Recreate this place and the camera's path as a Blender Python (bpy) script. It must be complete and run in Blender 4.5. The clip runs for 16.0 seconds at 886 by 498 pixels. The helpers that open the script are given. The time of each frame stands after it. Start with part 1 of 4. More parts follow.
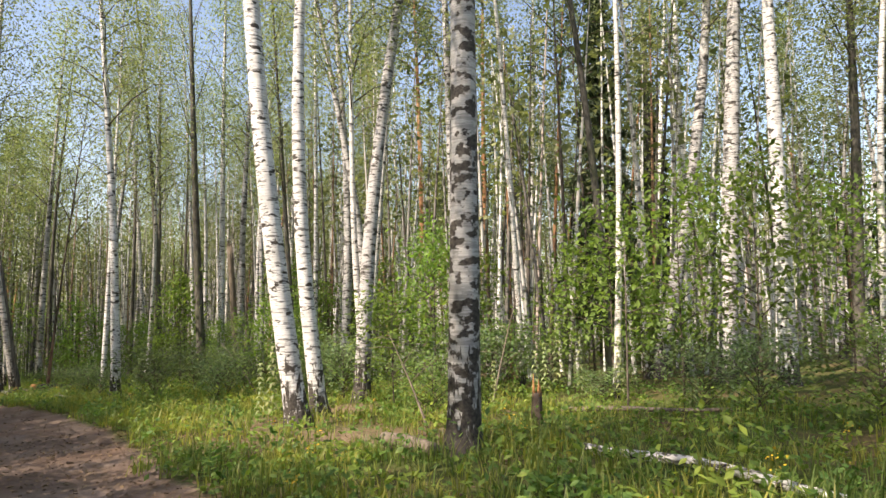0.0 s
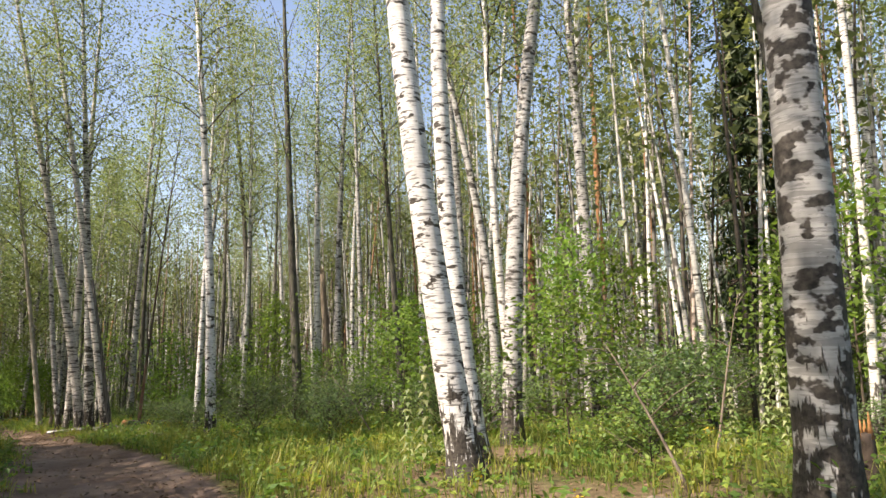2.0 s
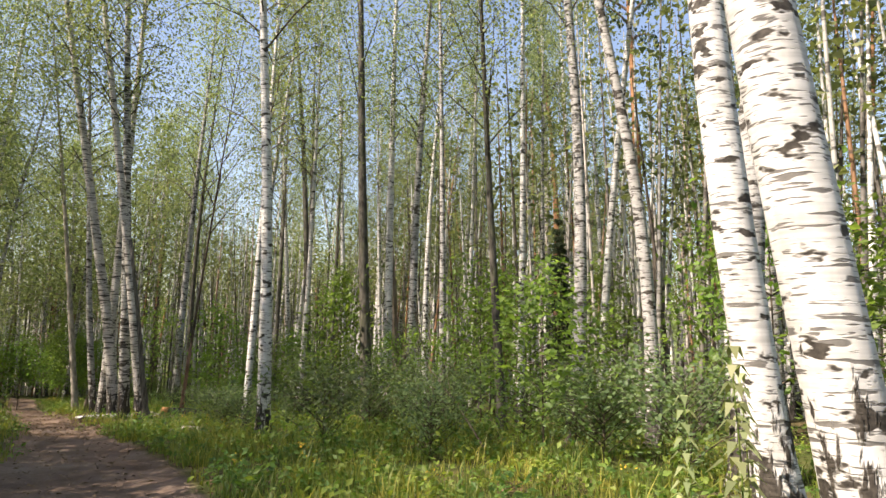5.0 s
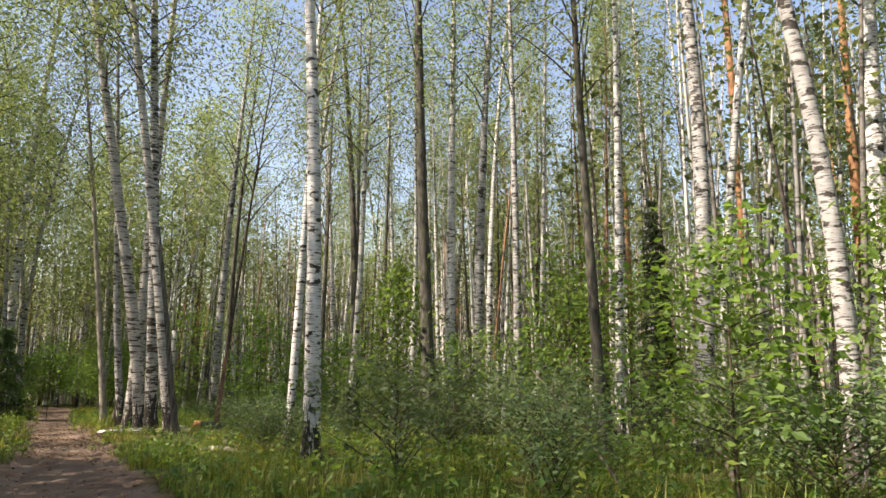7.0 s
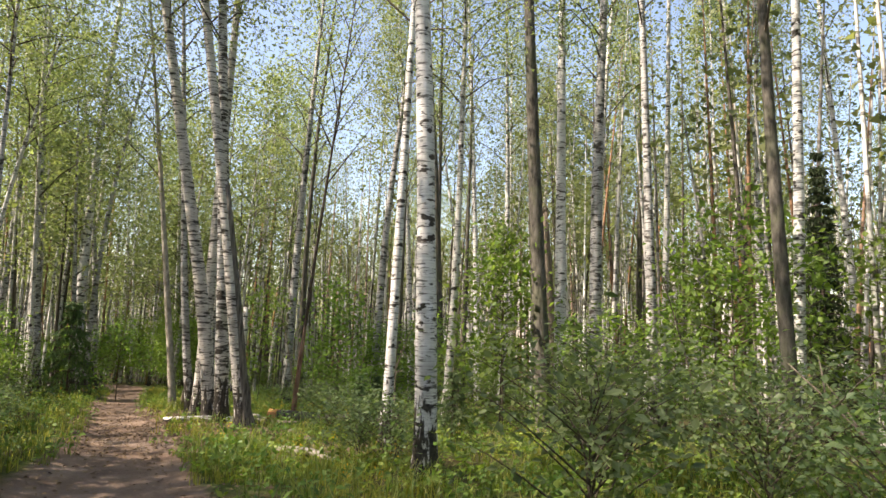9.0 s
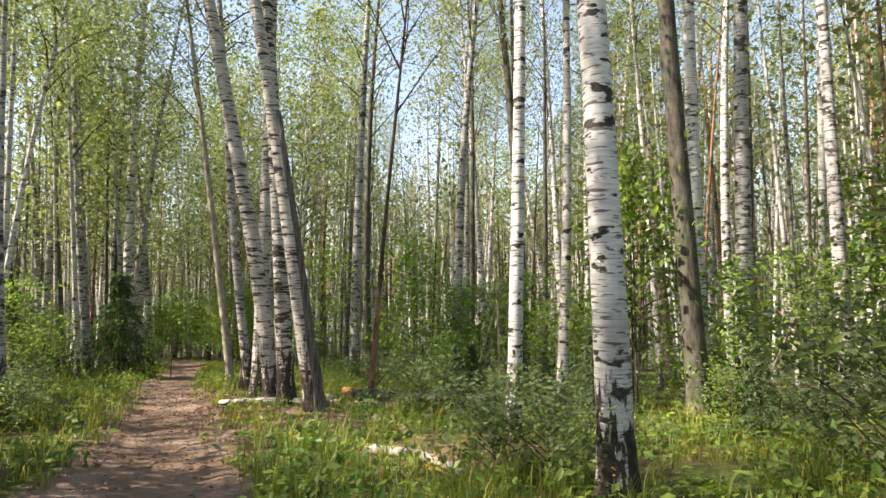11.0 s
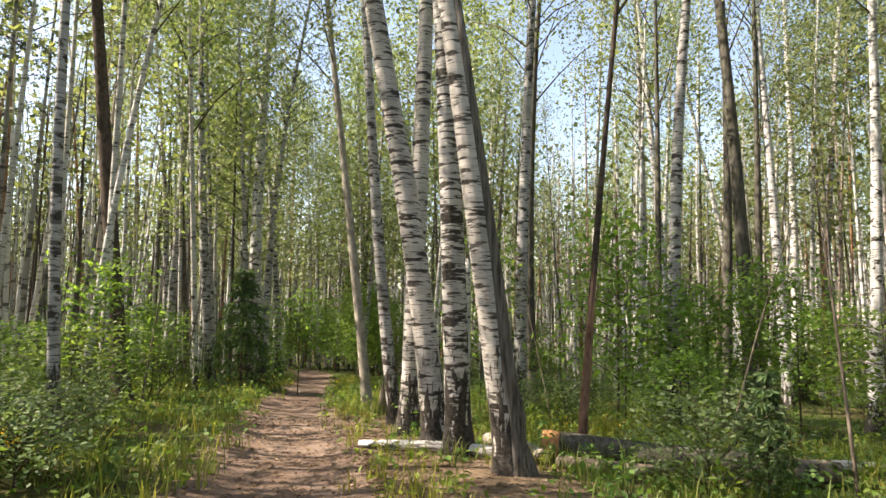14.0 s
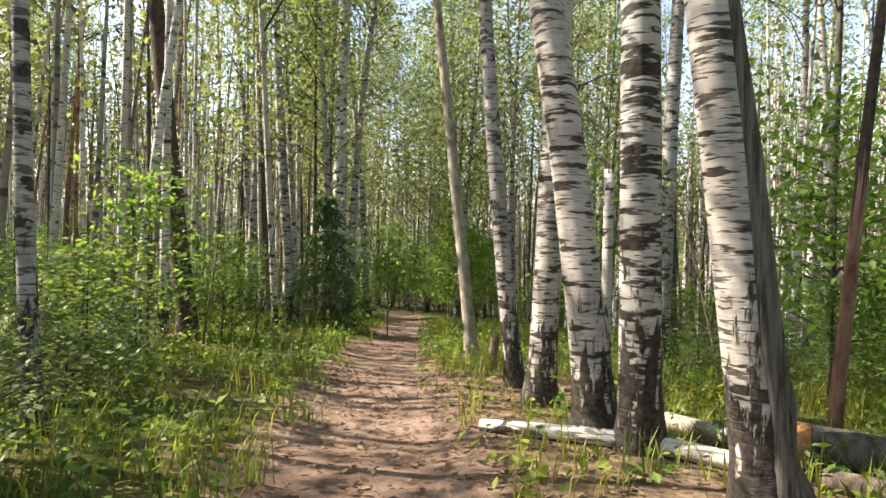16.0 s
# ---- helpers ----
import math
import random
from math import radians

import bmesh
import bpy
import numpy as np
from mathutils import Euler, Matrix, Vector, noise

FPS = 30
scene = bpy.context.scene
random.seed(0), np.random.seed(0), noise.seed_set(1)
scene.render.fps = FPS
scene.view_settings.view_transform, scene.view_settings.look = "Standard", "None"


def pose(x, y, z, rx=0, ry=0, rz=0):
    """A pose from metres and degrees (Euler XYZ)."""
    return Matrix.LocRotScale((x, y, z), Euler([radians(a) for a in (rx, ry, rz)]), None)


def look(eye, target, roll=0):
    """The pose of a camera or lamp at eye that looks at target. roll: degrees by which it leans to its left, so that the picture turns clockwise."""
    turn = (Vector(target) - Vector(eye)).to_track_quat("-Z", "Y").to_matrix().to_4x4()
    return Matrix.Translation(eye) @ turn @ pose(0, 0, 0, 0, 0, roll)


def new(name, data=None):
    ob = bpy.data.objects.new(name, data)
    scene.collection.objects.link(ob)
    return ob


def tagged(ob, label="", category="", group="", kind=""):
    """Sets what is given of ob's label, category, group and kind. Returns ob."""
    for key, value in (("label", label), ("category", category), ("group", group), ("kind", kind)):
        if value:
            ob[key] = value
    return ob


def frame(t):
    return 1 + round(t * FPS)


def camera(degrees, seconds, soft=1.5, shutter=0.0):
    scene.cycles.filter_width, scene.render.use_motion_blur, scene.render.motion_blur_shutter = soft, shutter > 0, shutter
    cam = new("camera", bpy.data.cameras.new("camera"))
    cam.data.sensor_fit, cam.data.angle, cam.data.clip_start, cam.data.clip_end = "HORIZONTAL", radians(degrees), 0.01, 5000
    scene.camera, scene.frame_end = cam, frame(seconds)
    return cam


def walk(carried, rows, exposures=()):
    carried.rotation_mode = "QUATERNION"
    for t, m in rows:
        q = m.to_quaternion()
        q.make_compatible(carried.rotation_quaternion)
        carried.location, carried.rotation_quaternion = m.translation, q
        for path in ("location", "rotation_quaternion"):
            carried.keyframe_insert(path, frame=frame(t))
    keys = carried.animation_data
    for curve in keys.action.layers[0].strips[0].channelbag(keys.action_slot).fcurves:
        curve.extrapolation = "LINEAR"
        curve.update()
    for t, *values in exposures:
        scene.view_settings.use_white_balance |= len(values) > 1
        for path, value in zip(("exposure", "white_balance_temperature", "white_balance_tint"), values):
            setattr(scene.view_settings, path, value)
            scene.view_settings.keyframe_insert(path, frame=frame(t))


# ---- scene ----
cam = camera(71.3, 16.0, soft=1.5)
PATH = [
    (0, (0.054, -0.035, 1.309), (0.048, 1.96, 1.457), -0.9),
    (0.5, (-0.399, 0.694, 1.192), (-0.41, 2.686, 1.363), -1.1),
    (1, (-0.87, 1.408, 1.103), (-0.889, 3.394, 1.341), -1.1),
    (1.5, (-1.312, 2.126, 1.012), (-1.45, 4.104, 1.274), -1.5),
    (2, (-1.735, 2.81, 0.865), (-1.967, 4.777, 1.139), -1.5),
    (2.5, (-2.146, 3.45, 0.888), (-2.454, 5.409, 1.144), -1.6),
    (3, (-2.533, 4.199, 0.785), (-2.87, 6.157, 1.014), -1.1),
    (3.2, (-2.697, 4.479, 0.775), (-3.03, 6.439, 0.998), -1.1),
    (5.3, (-4.108, 7.287, 0.502), (-4.519, 9.227, 0.764), 1.3),
    (5.5, (-4.271, 7.549, 0.484), (-4.714, 9.482, 0.742), 1.1),
    (6, (-4.627, 8.197, 0.406), (-5.107, 10.12, 0.673), 1.0),
    (6.5, (-5.02, 8.972, 0.365), (-5.527, 10.887, 0.642), 0.8),
    (7, (-5.388, 9.644, 0.297), (-5.903, 11.554, 0.588), 0.7),
    (7.5, (-5.783, 10.292, 0.298), (-6.314, 12.2, 0.575), 0.8),
    (8, (-6.191, 10.853, 0.273), (-6.781, 12.743, 0.551), 1.1),
    (8.5, (-6.707, 11.422, 0.214), (-7.35, 13.295, 0.496), 1.7),
    (8.7, (-6.946, 11.632, 0.193), (-7.616, 13.497, 0.461), 1.8),
    (10.8, (-9.179, 14.128, -0.057), (-9.992, 15.95, 0.08), -0.5),
    (11, (-9.405, 14.358, -0.08), (-10.248, 16.166, 0.053), -0.4),
    (11.5, (-9.952, 14.885, -0.149), (-10.908, 16.637, -0.026), -0.3),
    (12, (-10.509, 15.445, -0.2), (-11.555, 17.146, -0.077), -0.2),
    (12.5, (-11.056, 16.003, -0.276), (-12.084, 17.714, -0.155), -0.2),
    (13, (-11.556, 16.443, -0.315), (-12.551, 18.173, -0.197), -0.3),
    (13.5, (-12.1, 16.92, -0.363), (-13.137, 18.624, -0.212), -0.3),
    (14, (-12.766, 17.472, -0.42), (-13.938, 19.082, -0.238), 0.7),
    (14.5, (-13.344, 17.991, -0.513), (-14.59, 19.545, -0.335), 0.7),
    (15, (-13.915, 18.558, -0.575), (-15.178, 20.101, -0.421), 0.8),
    (15.5, (-14.538, 19.017, -0.626), (-15.818, 20.554, -0.583), 1.4),
    (16, (-14.982, 19.358, -0.675), (-16.367, 20.8, -0.683), 1.3),
]
walk(cam, [(t, look(eye, target, roll)) for t, eye, target, roll in PATH], [(0.0, 1.12, 7600, 18), (6.0, 1.12, 7550, 18), (8.0, 1.3, 7650, 18), (11.0, 1.55, 7600, 17.5), (14.5, 1.57, 7600, 17.5), (16.0, 1.72, 7550, 17.5)])

# ---- light ----
SUN_YAW, SUN_UP = 128.0, 46.0  # where the sun stands: degrees to the left of +y, degrees above the horizon
world = bpy.data.worlds.new("sky")
scene.world = world
world.use_nodes = True
sky = world.node_tree.nodes.new("ShaderNodeTexSky")
sky.sky_type, sky.sun_disc = "NISHITA", False
sky.sun_elevation, sky.sun_rotation = radians(SUN_UP), radians(-SUN_YAW)
sky.air_density, sky.dust_density, sky.ozone_density = 1.0, 1.3, 1.5
world.node_tree.links.new(sky.outputs[0], world.node_tree.nodes["Background"].inputs[0])
world.node_tree.nodes["Background"].inputs[1].default_value = 0.142
sun_dir = Vector((-math.sin(radians(SUN_YAW)) * math.cos(radians(SUN_UP)), math.cos(radians(SUN_YAW)) * math.cos(radians(SUN_UP)), math.sin(radians(SUN_UP))))
sun = new("sun", bpy.data.lights.new("sun", "SUN"))
sun.data.energy, sun.data.angle, sun.data.color = 5.0, radians(0.5), (1.0, 0.95, 0.86)
sun.matrix_world = look(sun_dir * 60, (0, 0, 0))


# ---- materials ----
def material(name, rough=0.8, spec=0.2):
    m = bpy.data.materials.new(name)
    m.use_nodes = True
    b = m.node_tree.nodes["Principled BSDF"]
    b.inputs["Roughness"].default_value = rough
    b.inputs["Specular IOR Level"].default_value = spec
    return m, m.node_tree.nodes, m.node_tree.links, b


def noise_node(nodes, links, vec, scale, detail=3.0, rough=0.55, stretch=None):
    n = nodes.new("ShaderNodeTexNoise")
    n.inputs["Scale"].default_value, n.inputs["Detail"].default_value, n.inputs["Roughness"].default_value = scale, detail, rough
    if stretch:
        mp = nodes.new("ShaderNodeMapping")
        mp.inputs["Scale"].default_value = stretch
        links.new(vec, mp.inputs["Vector"])
        vec = mp.outputs[0]
    links.new(vec, n.inputs["Vector"])
    return n.outputs["Fac"]


def ramp(nodes, links, fac, stops):
    r = nodes.new("ShaderNodeValToRGB")
    while len(r.color_ramp.elements) < len(stops):
        r.color_ramp.elements.new(0.5)
    for e, (p, col) in zip(r.color_ramp.elements, stops):
        e.position = p
        e.color = (*col, 1) if isinstance(col, tuple) else (col, col, col, 1)
    links.new(fac, r.inputs[0])
    return r.outputs[0]


def mix(nodes, links, fac, a, b, mode="MIX"):
    m = nodes.new("ShaderNodeMix")
    m.data_type, m.blend_type = "RGBA", mode
    for val, sock in ((fac, m.inputs[0]), (a, m.inputs[6]), (b, m.inputs[7])):
        if isinstance(val, tuple):
            sock.default_value = (*val, 1)
        elif isinstance(val, (int, float)):
            sock.default_value = val
        else:
            links.new(val, sock)
    return m.outputs[2]


def arith(nodes, links, op, a, b=0.0):
    m = nodes.new("ShaderNodeMath")
    m.operation = op
    for val, sock in ((a, m.inputs[0]), (b, m.inputs[1])):
        if isinstance(val, (int, float)):
            sock.default_value = val
        else:
            links.new(val, sock)
    return m.outputs[0]


def bump(nodes, links, b, height, strength=0.4, dist=0.02):
    n = nodes.new("ShaderNodeBump")
    n.inputs["Strength"].default_value, n.inputs["Distance"].default_value = strength, dist
    links.new(height, n.inputs["Height"])
    links.new(n.outputs[0], b.inputs["Normal"])


def offset_coords(nodes, links):
    """Object coordinates, shifted at random from object to object."""
    tc, oi = nodes.new("ShaderNodeTexCoord"), nodes.new("ShaderNodeObjectInfo")
    add = nodes.new("ShaderNodeVectorMath")
    add.operation = "ADD"
    mul = nodes.new("ShaderNodeVectorMath")
    mul.operation = "SCALE"
    mul.inputs[0].default_value = (37.0, 11.0, 0.0)
    links.new(oi.outputs["Random"], mul.inputs["Scale"])
    links.new(tc.outputs["Object"], add.inputs[0])
    links.new(mul.outputs[0], add.inputs[1])
    return add.outputs[0], tc.outputs["Object"], oi.outputs["Random"]


def bark_birch(name, pale, band, rough_top=1.1, foot_on=True, patch=(4.2, 4.2, 9.5), ring=0.8):
    """White birch bark: thin dark lenticels, wide black scars, furrowed black plates near the foot."""
    m, nodes, links, b = material(name, 0.7, 0.25)
    vec, raw, rnd = offset_coords(nodes, links)
    tone = ramp(nodes, links, noise_node(nodes, links, vec, 1.0, 3, 0.6, (5, 5, 2.2)), [(0.3, tuple(v * 0.72 for v in pale)), (0.55, pale), (0.8, tuple(min(0.86, v * 1.12) for v in pale))])
    tone = mix(nodes, links, 0.55, tone, ramp(nodes, links, noise_node(nodes, links, vec, 1.0, 2, 0.5, (2.2, 2.2, 38)), [(0.3, 0.55), (0.6, 1.0)]), "MULTIPLY")
    fine = ramp(nodes, links, noise_node(nodes, links, vec, 1.0, 2, 0.5, (7, 7, 55)), [(0.60, 0.0), (0.66, 1.0)])
    wide = ramp(nodes, links, noise_node(nodes, links, vec, 1.0, 3, 0.55, patch), [(band, 0.0), (band + 0.045, 1.0)])
    rings = ramp(nodes, links, noise_node(nodes, links, vec, 1.0, 2, 0.5, (3.4, 3.4, 24)), [(band + 0.03, 0.0), (band + 0.07, 1.0)])
    marks = arith(nodes, links, "MAXIMUM", arith(nodes, links, "MULTIPLY", arith(nodes, links, "MAXIMUM", fine, rings), ring), wide)
    sep = nodes.new("ShaderNodeSeparateXYZ")
    links.new(raw, sep.inputs[0])
    plates = noise_node(nodes, links, vec, 1.0, 4, 0.6, (13, 13, 3.2))
    low = arith(nodes, links, "SUBTRACT", plates, arith(nodes, links, "MULTIPLY", sep.outputs["Z"], 0.30 / rough_top))
    foot = ramp(nodes, links, low, [(0.30, 0.0), (0.36, 1.0)] if foot_on else [(0.0, 0.0), (1.0, 0.0)])
    dark = ramp(nodes, links, noise_node(nodes, links, vec, 22, 3), [(0.3, (0.018, 0.016, 0.014)), (0.7, (0.085, 0.075, 0.065))])
    links.new(mix(nodes, links, arith(nodes, links, "MAXIMUM", marks, foot), tone, dark), b.inputs["Base Color"])
    relief = arith(nodes, links, "ADD", arith(nodes, links, "MULTIPLY", marks, -0.5), arith(nodes, links, "MULTIPLY", arith(nodes, links, "MULTIPLY", foot, plates), 2.5))
    bump(nodes, links, b, relief, 0.6, 0.012)
    return m


def bark_plain(name, low, high, stretch=(14, 14, 2.6), moss=0.0):
    """Furrowed bark in two tones, long in the trunk's direction."""
    m, nodes, links, b = material(name, 0.9, 0.15)
    vec, raw, rnd = offset_coords(nodes, links)
    f = noise_node(nodes, links, vec, 1.0, 5, 0.65, stretch)
    base = ramp(nodes, links, f, [(0.32, low), (0.62, high)])
    base = mix(nodes, links, 0.5, base, ramp(nodes, links, noise_node(nodes, links, vec, 1.3, 3), [(0.3, 0.55), (0.7, 1.0)]), "MULTIPLY")
    if moss:
        base = mix(nodes, links, arith(nodes, links, "MULTIPLY", ramp(nodes, links, noise_node(nodes, links, vec, 2.5, 4), [(0.5, 0.0), (0.62, 1.0)]), moss), base, (0.10, 0.13, 0.05))
    links.new(base, b.inputs["Base Color"])
    bump(nodes, links, b, f, 0.9, 0.02)
    return m


def bark_pine(name):
    """Grey-brown plates at the foot, orange flaking bark above."""
    m, nodes, links, b = material(name, 0.85, 0.2)
    vec, raw, rnd = offset_coords(nodes, links)
    f = noise_node(nodes, links, vec, 1.0, 4, 0.6, (11, 11, 4))
    sep = nodes.new("ShaderNodeSeparateXYZ")
    links.new(raw, sep.inputs[0])
    up = ramp(nodes, links, arith(nodes, links, "ADD", arith(nodes, links, "MULTIPLY", sep.outputs["Z"], 0.12), arith(nodes, links, "MULTIPLY", f, 0.5)), [(0.75, 0.0), (1.05, 1.0)])
    lowc = ramp(nodes, links, f, [(0.3, (0.05, 0.038, 0.03)), (0.65, (0.19, 0.145, 0.115))])
    high = ramp(nodes, links, f, [(0.3, (0.17, 0.085, 0.045)), (0.65, (0.40, 0.215, 0.115))])
    links.new(mix(nodes, links, up, lowc, high), b.inputs["Base Color"])
    bump(nodes, links, b, f, 0.9, 0.02)
    return m


def leaf(name, a, c, glow=0.45, rough=0.5, patchy=False):
    """Leaves that let light through, each of its own green."""
    m, nodes, links, b = material(name, rough, 0.35)
    geo, oi = nodes.new("ShaderNodeNewGeometry"), nodes.new("ShaderNodeObjectInfo")
    col = ramp(nodes, links, geo.outputs["Random Per Island"], [(0.0, a), (0.85, c), (1.0, tuple(min(1, v * w) for v, w in zip(c, (1.12, 1.1, 1.0))))])
    if patchy:
        # yellowed and fresh stands, a metre or two wide
        tc = nodes.new("ShaderNodeTexCoord").outputs["Object"]
        spread = ramp(nodes, links, noise_node(nodes, links, tc, 0.75, 4, 0.6), [(0.42, 0.0), (0.6, 1.0)])
        col = mix(nodes, links, spread, mix(nodes, links, 1.0, col, (0.72, 0.86, 0.8), "MULTIPLY"), mix(nodes, links, 1.0, col, (1.3, 1.12, 0.85), "MULTIPLY"))
    hue = nodes.new("ShaderNodeHueSaturation")
    links.new(arith(nodes, links, "ADD", 0.485, arith(nodes, links, "MULTIPLY", oi.outputs["Random"], 0.03)), hue.inputs["Hue"])
    links.new(arith(nodes, links, "ADD", 0.8, arith(nodes, links, "MULTIPLY", oi.outputs["Random"], 0.4)), hue.inputs["Value"])
    links.new(col, hue.inputs["Color"])
    links.new(hue.outputs[0], b.inputs["Base Color"])
    tr, ms = nodes.new("ShaderNodeBsdfTranslucent"), nodes.new("ShaderNodeMixShader")
    links.new(mix(nodes, links, 1.0, hue.outputs[0], (1.3, 1.35, 0.75), "MULTIPLY"), tr.inputs["Color"])
    ms.inputs[0].default_value = glow
    links.new(b.outputs[0], ms.inputs[1])
    links.new(tr.outputs[0], ms.inputs[2])
    links.new(ms.outputs[0], nodes["Material Output"].inputs["Surface"])
    return m


def bark_far():
    """Far stems: most of them white or grey birch, some dark aspen and pine, with dark bands."""
    m, nodes, links, b = material("far_stem_bark", 0.8, 0.2)
    tc, geo = nodes.new("ShaderNodeTexCoord").outputs["Object"], nodes.new("ShaderNodeNewGeometry")
    tone = ramp(nodes, links, geo.outputs["Random Per Island"], [(0.0, (0.05, 0.042, 0.034)), (0.12, (0.10, 0.085, 0.07)), (0.22, (0.26, 0.25, 0.235)), (0.45, (0.55, 0.54, 0.52)), (0.75, (0.76, 0.75, 0.73)), (0.95, (0.30, 0.17, 0.10))])
    band = ramp(nodes, links, noise_node(nodes, links, tc, 1.0, 3, 0.6, (1.4, 1.4, 5.0)), [(0.52, 0.0), (0.6, 0.85)])
    links.new(mix(nodes, links, band, tone, (0.05, 0.045, 0.04)), b.inputs["Base Color"])
    return m


BARK_FAR = bark_far()
BARK_BIRCH = bark_birch("birch_bark", (0.69, 0.685, 0.67), 0.57)
BARK_BIRCH_GREY = bark_birch("grey_birch_bark", (0.45, 0.445, 0.435), 0.55, 1.4)
# real black scars; the greyer tone between them is shade put into the colour
BARK_BIRCH_SCARRED_SHADED = bark_birch("shaded_scarred_birch_bark", (0.44, 0.435, 0.42), 0.495, 1.3, True, (4.5, 4.5, 6.5), 0.35)
BARK_BIRCH_BANDED = bark_birch("birch_bark_banded", (0.58, 0.57, 0.55), 0.535, 1.6, True, (2.6, 2.6, 13.0), 0.95)
BARK_BIRCH_BEIGE = bark_birch("birch_bark_beige", (0.54, 0.515, 0.48), 0.575, 1.3, True, (2.4, 2.4, 13.0), 0.9)
BARK_BIRCH_LOG = bark_birch("birch_log_bark", (0.72, 0.70, 0.66), 0.55, 1.0, False)
BARK_BIRCH_YOUNG = bark_birch("young_birch_bark", (0.62, 0.605, 0.57), 0.59, 1.0)
BARK_ASPEN = bark_plain("aspen_bark", (0.035, 0.032, 0.028), (0.145, 0.135, 0.115), (12, 12, 3.5), 0.2)
BARK_TORN = bark_plain("torn_bark", (0.035, 0.03, 0.026), (0.24, 0.215, 0.19), (26, 26, 2.2))
BARK_PALE = bark_plain("pale_willow_bark", (0.20, 0.18, 0.15), (0.46, 0.42, 0.36), (9, 9, 5))
BARK_PINE = bark_pine("pine_bark")
BARK_SPRUCE = bark_plain("spruce_bark", (0.045, 0.035, 0.028), (0.13, 0.10, 0.08), (12, 12, 9))
BARK_ROSE = bark_plain("rose_bark", (0.13, 0.065, 0.045), (0.40, 0.235, 0.17), (10, 10, 3))
WOOD_DEAD = bark_plain("weathered_wood", (0.08, 0.065, 0.05), (0.26, 0.215, 0.17), (20, 20, 1.6))
WOOD_CUT = bark_plain("fresh_cut_wood", (0.36, 0.16, 0.06), (0.62, 0.33, 0.15), (20, 20, 20))
TWIG = bark_plain("twig_bark", (0.05, 0.04, 0.032), (0.14, 0.115, 0.09), (20, 20, 6))
LEAF_BIRCH = leaf("birch_leaf", (0.115, 0.155, 0.065), (0.265, 0.305, 0.15), 0.45)
LEAF_FRESH = leaf("rowan_leaf", (0.095, 0.17, 0.04), (0.20, 0.30, 0.075), 0.55)
LEAF_SHRUB = leaf("shrub_leaf", (0.085, 0.155, 0.045), (0.19, 0.27, 0.085), 0.5)
LEAF_WILLOW = leaf("willow_leaf", (0.085, 0.14, 0.065), (0.19, 0.26, 0.125), 0.5)
NEEDLE = leaf("spruce_needle", (0.022, 0.04, 0.02), (0.065, 0.095, 0.045), 0.2, 0.6)
NEEDLE_YOUNG = leaf("young_spruce_needle", (0.045, 0.085, 0.035), (0.12, 0.18, 0.075), 0.35, 0.6)
NEEDLE_PINE = leaf("pine_needle", (0.045, 0.075, 0.035), (0.10, 0.14, 0.065), 0.2, 0.6)
GRASS = leaf("grass_blade", (0.09, 0.14, 0.03), (0.28, 0.29, 0.095), 0.45, 0.45, True)
HERB_PALE = leaf("pale_herb_leaf", (0.15, 0.20, 0.09), (0.32, 0.36, 0.19), 0.4)
HERB = leaf("herb_leaf", (0.07, 0.13, 0.03), (0.19, 0.26, 0.065), 0.45, 0.5, True)
DRY = leaf("dry_leaf", (0.09, 0.055, 0.033), (0.21, 0.145, 0.09), 0.1, 0.8)
PETAL = leaf("yellow_petal", (0.55, 0.36, 0.02), (0.75, 0.52, 0.04), 0.2)


def soil():
    """Trodden brown earth on the path, moss and leaf litter beside it."""
    m, nodes, links, b = material("forest_soil", 0.95, 0.1)
    tc = nodes.new("ShaderNodeTexCoord").outputs["Object"]
    at = nodes.new("ShaderNodeAttribute")
    at.attribute_name = "trodden"
    mask = arith(nodes, links, "ADD", at.outputs["Fac"], arith(nodes, links, "MULTIPLY", arith(nodes, links, "SUBTRACT", noise_node(nodes, links, tc, 2.2, 5, 0.65), 0.5), 0.9))
    mask = ramp(nodes, links, mask, [(0.35, 0.0), (0.62, 1.0)])
    earth = ramp(nodes, links, noise_node(nodes, links, tc, 1.1, 5, 0.65), [(0.3, (0.12, 0.08, 0.06)), (0.55, (0.22, 0.16, 0.125)), (0.75, (0.30, 0.235, 0.19))])
    earth = mix(nodes, links, 0.6, earth, ramp(nodes, links, noise_node(nodes, links, tc, 28, 4, 0.7), [(0.3, 0.55), (0.65, 1.0)]), "MULTIPLY")
    litter = ramp(nodes, links, noise_node(nodes, links, tc, 9, 5, 0.7), [(0.3, (0.035, 0.03, 0.016)), (0.5, (0.10, 0.075, 0.04)), (0.72, (0.21, 0.14, 0.075))])
    green = ramp(nodes, links, noise_node(nodes, links, tc, 14, 4, 0.7), [(0.3, (0.03, 0.05, 0.012)), (0.7, (0.10, 0.14, 0.035))])
    side = mix(nodes, links, ramp(nodes, links, noise_node(nodes, links, tc, 0.55, 4, 0.6), [(0.36, 0.1), (0.6, 0.95)]), litter, green)
    dry = nodes.new("ShaderNodeAttribute")
    dry.attribute_name = "dry"
    straw = ramp(nodes, links, noise_node(nodes, links, tc, 11, 5, 0.7), [(0.3, (0.07, 0.05, 0.032)), (0.5, (0.155, 0.112, 0.074)), (0.72, (0.29, 0.22, 0.15))])
    side = mix(nodes, links, dry.outputs["Fac"], side, straw)
    links.new(mix(nodes, links, mask, side, earth), b.inputs["Base Color"])
    bump(nodes, links, b, noise_node(nodes, links, tc, 17, 6, 0.7), 0.7, 0.035)
    return m


SOIL = soil()

